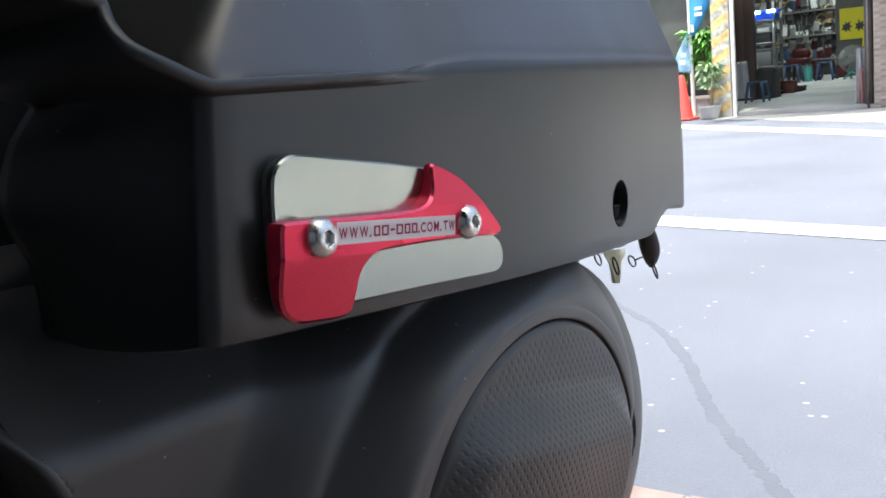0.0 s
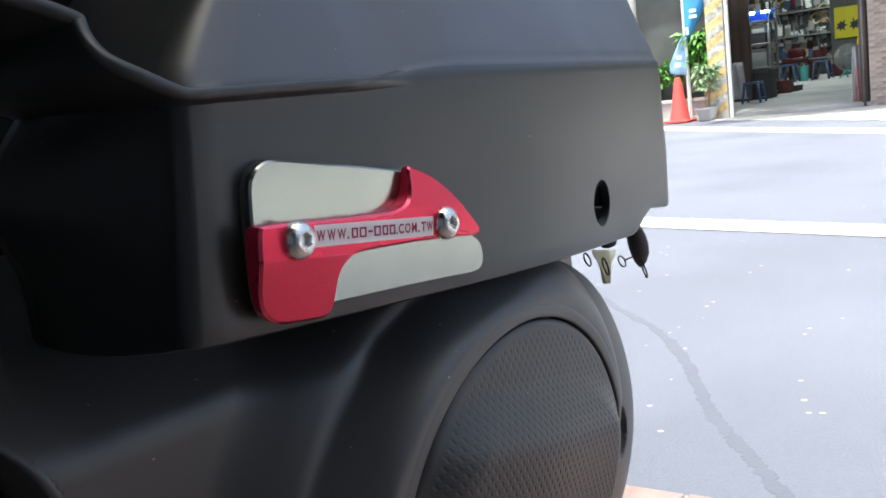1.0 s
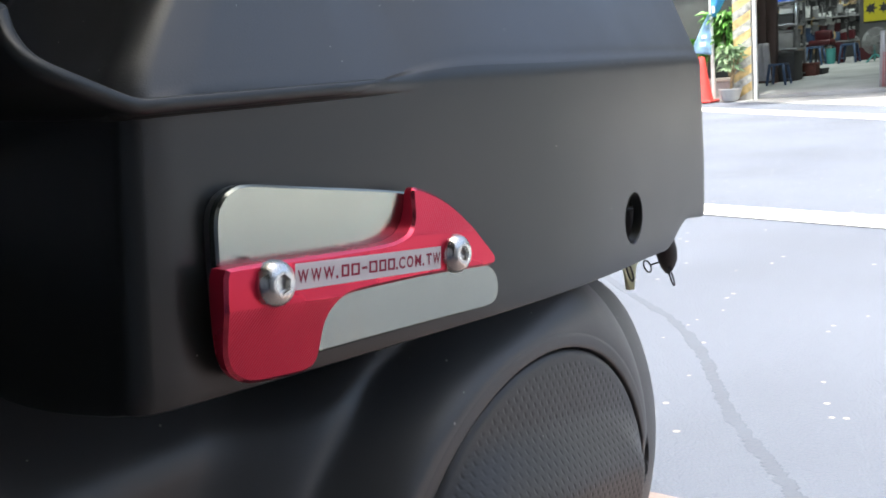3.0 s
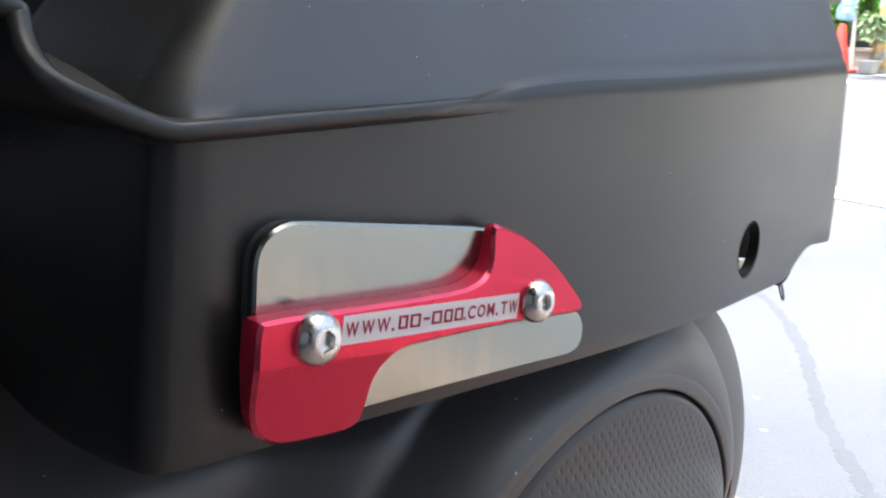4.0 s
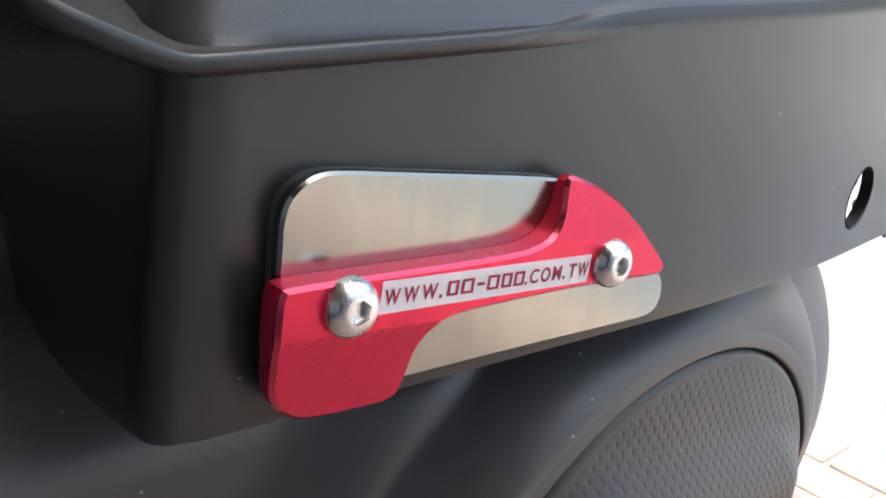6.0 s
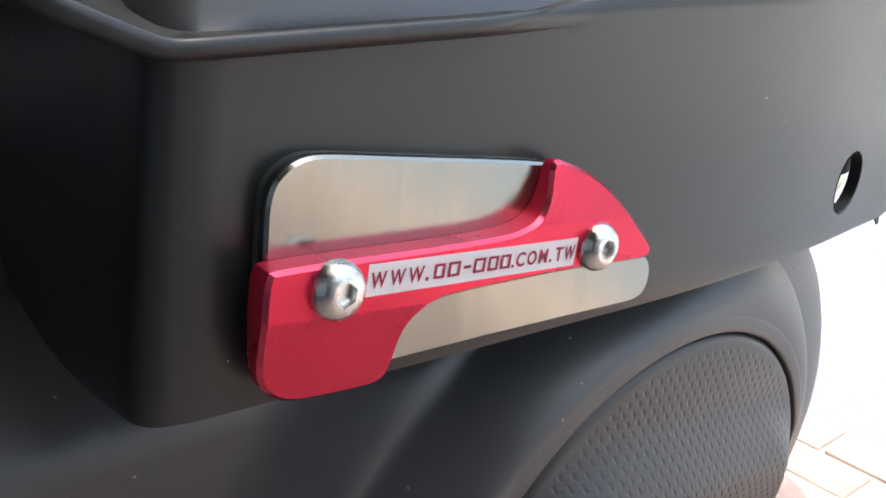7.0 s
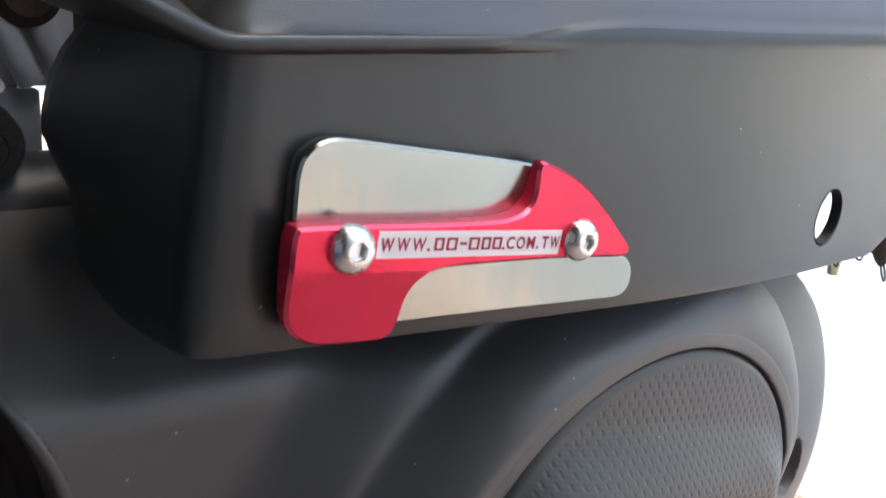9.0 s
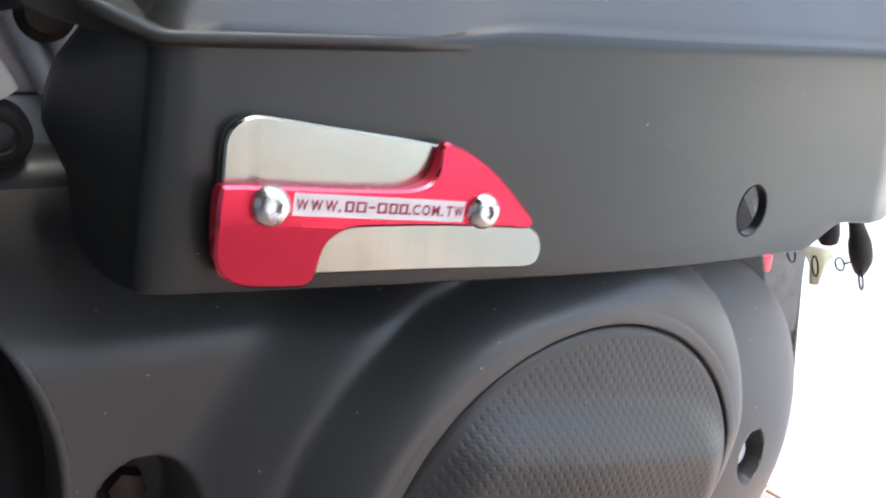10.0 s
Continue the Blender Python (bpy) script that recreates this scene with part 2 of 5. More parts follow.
def face_y(x):
    """Depth of the air box's side face: flat along the front, bowed inwards to the rear."""
    bow = min(max(0.0, x - 0.10), 0.145)
    return 0.0113 + 0.48 * bow * bow + 0.139 * max(0.0, x - 0.245)


FRONT_LINE = ((0.420, -0.0270), (0.4255, -0.0300), (0.430, -0.0350), (0.4365, -0.0388), (0.457, -0.0397), (0.467, -0.0412), (0.476, -0.0455), (0.484, -0.0486), (0.492, -0.0482),
              (0.500, -0.0462), (0.509, -0.0420), (0.517, -0.0355), (0.525, -0.0285))


def front_x(z):
    """Outline of the front wall's far edge: bulged at mid height, tucked in below."""
    return float(np.interp(z, [p[0] for p in FRONT_LINE], [p[1] for p in FRONT_LINE]))


def box_bottom(x):
    if x < 0.29:
        return 0.4425 - 0.062 * (x - 0.0) - 0.0012 * math.sin(min(1, max(0, (x + 0.04) / 0.3)) * math.pi)
    return 0.4245 + 0.0105 * smoothstep(0.285, 0.325, x) - 0.12 * max(0.0, x - 0.33)


def plan_line():
    """The air box's outline seen from above: front wall, rounded corner, side face, rear corner, rear wall. Rows of x, y, kind."""
    rows = [(-0.0360, y, 1.0) for y in np.linspace(0.104, 0.0255, 14)]
    cx, cy, r = -0.0300, 0.0180, 0.0060
    for a in np.linspace(180, 270, 9)[0:]:
        rows.append((cx + r * math.cos(radians(a)), cy + r * math.sin(radians(a)), 1.0 - (a - 180) / 90 * 0.15))
    for x in (*np.linspace(-0.0270, 0.030, 14), *np.linspace(0.032, 0.073, 24), *np.linspace(0.075, 0.359, 60)):
        rows.append((x, face_y(x), max(0.0, 0.85 - (x + 0.031) / 0.12)))
    x1, y1 = 0.359, face_y(0.359)
    for k in range(1, 10):
        rows.append((x1 + 0.012 * k, y1 + 0.012 * k * (0.40 + 0.015 * k), 0.0))
    x1, y1 = rows[-1][0], rows[-1][1]
    for k in range(1, 7):
        a = radians(28 + 10 * k)
        rows.append((x1 + 0.012 * (math.sin(a) - math.sin(radians(28))), y1 + 0.012 * (math.cos(radians(28)) - math.cos(a)), 0.0))
    xe, ye = rows[-1][0], rows[-1][1]
    for k in range(1, 9):
        rows.append((xe + 0.004 * k, ye + 0.012 * k, 0.0))
    return rows


def air_box_shell():
    bm = bmesh.new()
    line = plan_line()
    pts = [Vector((x, y)) for x, y, _ in line]
    normals = []
    for i in range(len(pts)):
        d = (pts[min(i + 1, len(pts) - 1)] - pts[max(i - 1, 0)]).normalized()
        normals.append(Vector((d.y, -d.x)))
    # the upper body's outline: set back from the lip, with a wide round corner
    above, cx, cy, r = [], -0.0245, 0.0235, 0.0105
    for i, (x, y, front) in enumerate(line):
        if 14 <= i < 23:
            a = radians(180 + 90 * (i - 14) / 8)
            above.append(Vector((cx + r * math.cos(a), cy + r * math.sin(a))))
        elif i < 14:
            above.append(Vector((x + 0.0032, y + 0.0070 * i / 14)))
        elif x < 0.360:
            above.append(Vector((x + 0.0105 * (1 - smoothstep(-0.03, 0.09, x)), y)))
        else:
            above.append(pts[i] + normals[i] * -0.0003)
    rows = []
    for i, (x, y, front) in enumerate(line):
        nrm = normals[i]
        on_front = y > 0.0206 and x < 0
        if on_front:
            back = (y - 0.0205) / 0.0975
            zb = 0.4440 - 0.0050 * math.sin(min(1.0, back / 0.84) * 2.2)
            zt = 0.5206
            lip, flat = 0.0, 1.0
        else:
            zb = box_bottom(max(x, -0.0385))
            zt = 0.5216 + 0.010 * (min(x, 0.05) + 0.03) - 0.0010 * smoothstep(0.045, 0.17, x) - 0.0015 * (1 - smoothstep(0.040, 0.090, x))
            lip = (1.0 - smoothstep(0.032, 0.074, x)) * smoothstep(0.0205, 0.0140, y) if x < 0 else 1.0 - smoothstep(0.032, 0.074, x)
            flat = 1.0 - smoothstep(0.040, 0.110, x)
        lip *= 0.80
        prof = [(-0.010, zb - 0.0002), (-0.0022, zb), (-0.0006, zb + 0.0008), (0.0, zb + 0.003)]
        for k in range(1, 13):
            prof.append((0.0, zb + 0.003 + (zt - 0.0065 - zb - 0.003) * k / 12))
        prof += [(0.0003 * lip, zt - 0.0042), (0.0018 * lip, zt - 0.0040), (0.0034 * lip, zt - 0.0034), (0.0045 * lip, zt - 0.0022), (0.0052 * lip - 0.0002, zt - 0.0009 * flat),
                 (0.0056 * lip - 0.0006, zt + 0.0010 - 0.0012 * flat), (0.0056 * lip - 0.0012, zt + 0.0024 - 0.0023 * flat),
                 (0.0046 * lip - 0.0020, zt + 0.0040 * (1 - flat) - 0.0001 * lip), (0.0030 * lip - 0.0028, zt + 0.0054 * (1 - flat) - 0.0006 * lip + 0.0004 * (flat - lip)), (0.0034 * lip - 0.0038, zt + 0.0070 - 0.0068 * flat + 0.0006 * (flat - lip))]
        settle = len(prof) - 2
        inset, z1 = prof[-1]
        for k in range(1, 17):
            h = 0.16 * (k / 16) ** 1.4
            prof.append((inset - 0.52 * h - 4.0 * max(0.0, h - 0.10) ** 2, z1 + h))
        out = []
        for n, (off, z) in enumerate(prof):
            up = max(0.0, z - zt - 0.004)
            slope = 0.0
            if z > z1:
                slope, off = inset - off, inset
            tuck = -0.085 * max(0.0, 0.525 - z)
            if on_front:
                far = min(1.0, back / 0.80)
                tuck += far * far * (front_x(z) - x - tuck) if z < zt else 0.0
            sx = front * (0.80 * up + 5.0 * up * up + tuck)
            lean = -0.03 * (z - 0.47)
            q = pts[i] + nrm * off
            q = q.lerp(above[i] + Vector((0, max(0.54 * (z1 - zt), -inset * smoothstep(-0.03, 0.05, x)))), min(1.0, max(0.0, (n - settle + 1) / 2)))
            rear = smoothstep(0.30, 0.40, x) * (0.46 * up - 0.15 * min(max(0.0, z - 0.465), 0.06))
            out.append((q.x + sx + rear, q.y + lean + slope * (1.12 - 0.45 * front), z))
        rows.append(out)
    grid(bm, rows)
    bmesh.ops.recalc_face_normals(bm, faces=bm.faces)
    probe = min(bm.faces, key=lambda f: (f.calc_center_median() - Vector((0.05, 0.0125, 0.48))).length)
    if probe.normal.y > 0:
        bmesh.ops.reverse_faces(bm, faces=bm.faces)
    # faces above the rim get the plastic with skylight in its base colour
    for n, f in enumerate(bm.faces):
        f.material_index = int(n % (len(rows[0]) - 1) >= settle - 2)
    return bm


air_box = part("air_filter_box", air_box_shell(), M_BOX, scooter, "matt black grained plastic air filter cover")
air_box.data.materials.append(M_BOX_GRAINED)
solid = air_box.modifiers.new("thick", "SOLIDIFY")
solid.thickness, solid.offset = 0.0012, -1
HOLE = (0.2348, face_y(0.2348), 0.4507)
cutter_bm = bmesh.new()
spin(cutter_bm, [(0, -0.03), (0.0113, -0.03), (0.0113, -0.0022), (0.0122, -0.0006), (0.0140, 0.0008), (0.016, 0.03), (0, 0.03)], HOLE, (0.14, -1, -0.05), 40)
cutter = new("cutter", mesh_from(cutter_bm, "cutter", False))
cut = air_box.modifiers.new("cut", "BOOLEAN")
cut.operation, cut.object, cut.solver = "DIFFERENCE", cutter, "EXACT"
baked(air_box)
bpy.data.objects.remove(cutter)

# rolled rim: it runs along the side face, bends up past the corner and carries a dusty shelf
def rim_side(x):
    fade = smoothstep(0.030, 0.066, x)
    return (x, 0.0050 + (face_y(x) - 0.0014 - 0.0050) * fade, 0.5216 + 0.013 * min(0.0, x - 0.045) + 0.0002 * fade)


ahead = [(-0.0350, 0.0056, 0.5206), (-0.0395, 0.0060, 0.5224), (-0.0443, 0.0063, 0.5246), (-0.0490, 0.0067, 0.5268), (-0.0528, 0.0077, 0.5287), (-0.0551, 0.0090, 0.5303), (-0.0563, 0.0110, 0.5322),
         (-0.0566, 0.0135, 0.5347), (-0.0564, 0.0160, 0.5375), (-0.0560, 0.0175, 0.5402), (-0.0560, 0.0180, 0.5421), (-0.0572, 0.0182, 0.5431), (-0.0615, 0.0186, 0.5449), (-0.0750, 0.0210, 0.5497), (-0.1200, 0.0300, 0.5597)]
edge = [Vector(p) for p in smooth_line([rim_side(x) for x in np.linspace(0.078, -0.030, 28)] + ahead, 2, False)]
bm = bmesh.new()
rows = []
for i, p in enumerate(edge):
    fwd = smoothstep(-0.030, -0.046, p.x)
    run = (edge[min(i + 1, len(edge) - 1)] - edge[max(i - 1, 0)]).normalized()
    up = Vector((run.z, 0, -run.x)).normalized()
    deep = 0.0110 - 0.0094 * smoothstep(0.024, 0.056, p.x)
    thin = (1 - 0.75 * smoothstep(0.034, 0.068, p.x)) * (1 + 0.12 * fwd)
    rows.append([p + up * n * thin + Vector((0, y, 0)) for y, n in
                 ((deep + 0.075 * fwd, -0.0042), (0.0022, -0.0040), (0.0011, -0.0036), (0.0004, -0.0031), (0.0001, -0.0024), (0.0, -0.0017), (0.0001, -0.0011), (0.0004, -0.0005), (0.0009, -0.0001),
                  (0.0014, 0.0), (0.0020, -0.0001), (deep - 0.006 * fwd, -0.0003 - 0.0006 * fwd))])
grid(bm, rows)
bmesh.ops.recalc_face_normals(bm, faces=bm.faces)
if sum(f.normal.y for f in bm.faces) > 0:
    bmesh.ops.reverse_faces(bm, faces=bm.faces)
for n, f in enumerate(bm.faces):
    f.material_index = int(7 <= n % (len(rows[0]) - 1) <= 9)
flange = part("flange", bm, M_BOX, air_box, "rolled plastic rim with a paler glossy edge that adds its highlight", sharp=70)
flange.data.materials.append(M_RIM)

# dusty shelf between the rim and the foot of the sloping front
bm = bmesh.new()
rows = []
ledge = [p for p in edge if p.x < -0.022 and p.z < 0.5390]
for k, p in enumerate(ledge):
    along = sum((b - a).length for a, b in zip(ledge[:k], ledge[1:k + 1])) / sum((b - a).length for a, b in zip(ledge, ledge[1:]))
    near = p + Vector((0.0004, 0.0016, -0.0002))
    far = Vector((-0.0240 - 0.004 * along, 0.020 + 0.082 * along, 0.5214 + 0.0135 * along))
    rows.append([near.lerp(far, q / 8) - Vector((0, 0, 0.0010 * math.sin(q / 8 * math.pi))) for q in range(9)])
grid(bm, rows)
bm.normal_update()
if sum(f.normal.z for f in bm.faces) < 0:
    bmesh.ops.reverse_faces(bm, faces=bm.faces)
part("shelf", bm, M_DUSTY, air_box, "dusty ledge behind the rim")

bm = bmesh.new()
spin(bm, [(0.0114, -0.0006), (0.0113, -0.0048), (0.0135, -0.0048), (0.0135, -0.002)], HOLE, (0.14, -1, -0.05), 40)
part("hole_collar", bm, M_BOX, air_box)

# bolted trim: steel plate, red bracket, two button-head bolts and an etched panel
LEAN = -0.03
silver_line = smooth_line([(-0.0192, 0.4500), (-0.0190, 0.4780), (-0.0186, 0.4850), (-0.0183, 0.4895), (-0.0172, 0.4930), (-0.0145, 0.4958), (-0.0105, 0.4974), (-0.0060, 0.4974),
                           (0.0107, 0.4946), (0.0340, 0.4909), (0.0560, 0.4872), (0.0600, 0.4850), (0.0700, 0.4770), (0.0900, 0.4600), (0.0990, 0.4552), (0.1016, 0.4518), (0.1024, 0.4482),
                           (0.1019, 0.4445), (0.0996, 0.4421), (0.0955, 0.4414), (0.0865, 0.4421), (0.0680, 0.4436), (0.0480, 0.4451), (0.0305, 0.4463), (0.0135, 0.4474), (-0.0120, 0.4492)], 2)
trim = part("trim_plate", slab(bmesh.new(), silver_line, 0.0064, 0.0090, 0.0007, LEAN), M_SILVER, scooter, "brushed steel plate bolted to the box")
spacer = [(0.045 + (p.x - 0.045) * 0.998, 0.468 + (p.y - 0.468) * 0.996) for p in silver_line]
part("spacer", slab(bmesh.new(), spacer, 0.0089, 0.0150, 0.0002, LEAN), M_METAL_DARK, trim, "dark grey spacer behind the steel plate")
# the bracket: a label strip with two pads that fall back from it along slanting creases
CREASE_LOW, CREASE_HIGH, CREASE_RUN, FALL = 0.4653, 0.4805, -0.12, 0.22


def bracket_fall(x, z):
    return FALL * (max(0.0, CREASE_LOW + CREASE_RUN * x - z) + max(0.0, z - CREASE_HIGH - CREASE_RUN * x))


red_line = [(-0.0218, 0.4783), (-0.0190, 0.4785), (-0.0064, 0.4776), (0.0072, 0.4764), (0.0222, 0.4751), (0.0395, 0.4740), (0.0447, 0.4746), (0.0484, 0.4758), (0.0506, 0.4778), (0.0522, 0.4806),
            (0.0530, 0.4840), (0.0537, 0.4872), (0.0552, 0.4886), (0.0578, 0.4880), (0.0616, 0.4865), (0.0663, 0.4844), (0.0723, 0.4806), (0.0786, 0.4750), (0.0848, 0.4684), (0.0906, 0.4628),
            (0.0923, 0.4604), (0.0918, 0.4583), (0.0900, 0.4576), (0.0803, 0.4587), (0.0590, 0.4610), (0.0402, 0.4623), (0.0241, 0.4632), (0.0194, 0.4630), (0.0162, 0.4617), (0.0133, 0.4593),
            (0.0118, 0.4564), (0.0112, 0.4523), (0.0105, 0.4480), (0.0093, 0.4454), (0.0065, 0.4442), (0.0010, 0.4446), (-0.0066, 0.4455), (-0.0128, 0.4464), (-0.0166, 0.4480), (-0.0200, 0.4508),
            (-0.0219, 0.4542), (-0.0227, 0.4580), (-0.0228, 0.4640), (-0.0227, 0.4700)]
bm = slab(bmesh.new(), smooth_line(red_line, 1), 0.0, 0.0063, 0.0009, 0.0, steps=1)
bm.normal_update()
for level in (CREASE_LOW, CREASE_HIGH):
    bmesh.ops.bisect_plane(bm, geom=bm.verts[:] + bm.edges[:] + bm.faces[:], plane_co=(0, 0, level), plane_no=(-CREASE_RUN, 0, 1))
for f in bm.faces:
    c = f.calc_center_median()
    f.material_index = 2 if abs(f.normal.y) < 0.97 and c.y < 0.0011 else int(c.y < 0.0001 and bracket_fall(c.x, c.z) > 1e-5)
for v in bm.verts:
    if v.co.y < 0.004:
        v.co.y += bracket_fall(v.co.x, v.co.z)
    v.co.y += LEAN * (v.co.z - 0.47)
bracket = part("red_bracket", bm, M_RED, trim, "red anodised aluminium bracket with fine tool marks", sharp=20)
bracket.data.materials.append(M_RED_CUT)
bracket.data.materials.append(M_RED_EDGE)


def bolt_head(x, z, turn):
    """A button head with a hexagonal socket."""
    bm = bmesh.new()
    sides = 48
    ax = Vector((0, -1, -LEAN)).normalized()
    u = Vector((1, 0, 0))
    w = ax.cross(u)
    c = Vector((x, LEAN * (z - 0.47), z))
    rings = []
    for r, h in [(0.0062, -0.0005), (0.0062, 0.0006), (0.00605, 0.0013), (0.0056, 0.0023), (0.0048, 0.0031), (0.0038, 0.0037), (0.0029, 0.0039)]:
        rings.append([bm.verts.new(c + ax * h + r * (math.cos(a) * u + math.sin(a) * w)) for a in (2 * math.pi * k / sides for k in range(sides))])

    def hexagon(a, flat):
        s = radians(60)
        b = (a - turn) % s - s / 2
        return flat / math.cos(b)
    for flat, h in [(0.00228, 0.0039), (0.0022, 0.0037), (0.0021, 0.0021)]:
        rings.append([bm.verts.new(c + ax * h + hexagon(a, flat) * (math.cos(a) * u + math.sin(a) * w)) for a in (2 * math.pi * k / sides for k in range(sides))])
    for a, b in zip(rings, rings[1:]):
        for k in range(sides):
            j = (k + 1) % sides
            bm.faces.new((a[k], a[j], b[j], b[k]))
    bm.faces.new(rings[-1])
    bmesh.ops.recalc_face_normals(bm, faces=bm.faces)
    return bm


part("bolt", bolt_head(-0.0070, 0.4720, 0.3), M_BOLT, trim, "polished steel button-head bolt", sharp=28)
part("bolt", bolt_head(0.0694, 0.4656, 0.7), M_BOLT, trim, "polished steel button-head bolt", sharp=28)

TILT_Z = radians(-5.95)
label_o = Vector((0.0312, 0.4689))
half_w, half_h = 0.0309, 0.0035


def on_label(u, v, up=0.0):
    x = label_o.x + u * math.cos(TILT_Z) - v * math.sin(TILT_Z)
    z = label_o.y + u * math.sin(TILT_Z) + v * math.cos(TILT_Z)
    return Vector((x, LEAN * (z - 0.47) - up, z))


bm = bmesh.new()
vs = [bm.verts.new(on_label(u, v, up)) for up in (0.00008, -0.001) for u, v in ((-half_w, -half_h), (half_w, -half_h), (half_w, half_h), (-half_w, half_h))]
for f in ((0, 1, 2, 3), (7, 6, 5, 4), (0, 4, 5, 1), (1, 5, 6, 2), (2, 6, 7, 3), (3, 7, 4, 0)):
    bm.faces.new([vs[i] for i in f])
bmesh.ops.recalc_face_normals(bm, faces=bm.faces)
etched = part("etched_panel", bm, M_LABEL, trim, "pale etched panel with red lettering", smooth=False)


def lettering(text, u0, u1, height):
    """Words in the built-in font, stretched between two places along the panel."""
    curve = bpy.data.curves.new("lettering", "FONT")
    curve.body, curve.size, curve.extrude = text, 1.0, 0.0
    curve.offset = 0.022
    ob = new("lettering", curve)
    me = bpy.data.meshes.new_from_object(ob.evaluated_get(bpy.context.evaluated_depsgraph_get()))
    bpy.data.objects.remove(ob)
    co = np.array([v.co[:2] for v in me.vertices])
    lo, hi = co.min(0), co.max(0)
    for v in me.vertices:
        u = u0 + (v.co.x - lo[0]) / (hi[0] - lo[0]) * (u1 - u0)
        w = ((v.co.y - lo[1]) / (hi[1] - lo[1]) - 0.5) * height
        v.co = on_label(u, w, 0.00020)
    ob = new("lettering", me)
    me.materials.clear()
    me.materials.append(M_LETTER)
    ob.parent = etched
    return ob


for letter, u0, u1, h in (("W", -0.0301, -0.0262, 0.0035), ("W", -0.0253, -0.0214, 0.0035), ("W", -0.0206, -0.0164, 0.0035), ("C", 0.0107, 0.0135, 0.0035), ("O", 0.0143, 0.0173, 0.0035),
                          ("M", 0.0181, 0.0210, 0.0035), ("T", 0.0236, 0.0262, 0.0035), ("W", 0.0268, 0.0304, 0.0035)):
    lettering(letter, u0, u1, h)


def bar(u0, u1, v0, v1):
    """A plain printed bar on the panel."""
    bm = bmesh.new()
    bm.faces.new([bm.verts.new(on_label(u, v, 0.0002)) for u, v in ((u0, v0), (u1, v0), (u1, v1), (u0, v1))])
    part("bar", bm, M_LETTER, etched, smooth=False)


for u in (-0.0154, 0.0097, 0.0221):
    bar(u - 0.0004, u + 0.0004, -0.0018, -0.0010)
# the maker's name as plain hollow blocks and a dash
for u0, u1 in ((-0.0137, -0.0106), (-0.0098, -0.0063), (-0.0024, 0.0011), (0.0019, 0.0050), (0.0057, 0.0089)):
    bar(u0, u1, 0.0011, 0.0017)
    bar(u0, u1, -0.0017, -0.0011)
    bar(u0, u0 + 0.0008, -0.0011, 0.0011)
    bar(u1 - 0.0008, u1, -0.0011, 0.0011)
bar(-0.0054, -0.0032, -0.0003, 0.0004)

# drive cover: a field of depths over x and z
DISC_C, DISC_RX, DISC_RZ = (0.1523, 0.3054), 0.1040, 0.1008


def disc_y(x, z):
    """Depth of the oval insert: a leaning plane with a soft crown and a shelf-like ridge across it."""
    dx, dz = (x - DISC_C[0]) / DISC_RX, (z - DISC_C[1]) / DISC_RZ
    e = max(0.0, 1 - dx * dx - dz * dz)
    crown = 0.007 * e * (1 - 0.6 * smoothstep(0.12, 0.26, x))
    turn = 0.352 - 0.22 * (x - 0.15)
    ridge = 0.0105 * smoothstep(turn + 0.028, turn - 0.005, z) * smoothstep(0.0, 0.45, e)
    low = 0.16 * 0.004 * math.log1p(math.exp(min(60.0, (turn - 0.006 - z) / 0.004)))
    return 0.0274 + 0.0225 * (x - 0.15) - 0.06 * (z - 0.36) - crown - ridge + low


def cover_y(x, z):
    dx, dz = x - 0.1475, z - 0.305
    rho = math.hypot(dx / 0.1250, dz / 0.1205)
    side = smoothstep(-0.03, 0.06, dx)
    top = 0.0262 + 0.0225 * (x - 0.15) - 0.06 * (z - 0.36) + 0.14 * max(0.0, 0.335 - z) * smoothstep(0.10, 0.24, x)
    crest = math.hypot((x - 0.138) / 0.143, (z - 0.321) / 0.123)
    roll = 0.016 * min(1.6, max(0.0, (crest - 0.80) / 0.20)) ** 2
    # front half: a flat plate creased along its top, a shoulder, a groove, then the drum
    crease = 1.2 * (0.003 * math.log1p(math.exp(min(60.0, (z - 0.411) / 0.003))))
    base = 0.067 + crease * (1 - smoothstep(0.04, 0.10, x)) + 0.16 * max(0.0, 0.402 - z) * (1 - smoothstep(-0.03, 0.05, x))
    groove = 0.0018 * math.exp(-((rho - 1.055) / 0.035) ** 2)
    shoulder = base - 0.020 * (1 - smoothstep(1.02, 1.36, rho)) + groove
    k = smoothstep(0.885, 1.07, rho)
    front = top * (1 - k) + shoulder * k
    # rear half: a dome that runs back behind the rim
    q = math.hypot(max(0.0, x - 0.265) / 0.137, (z - 0.295) / 0.118)
    skirt = 0.0650 + 0.034 * min(q, 1.0) ** 3 + 0.45 * max(0.0, q - 1.0)
    k = smoothstep(1.0, 1.03, crest)
    rim = top + roll
    rear = rim * (1 - k) + min(skirt, 0.26) * k
    return front * (1 - side) + rear * side


def screw_well(x, z, cx, cz, r, depth):
    return depth * (1 - smoothstep(0.80, 1.05, math.hypot(x - cx, (z - cz) * 0.78) / r))


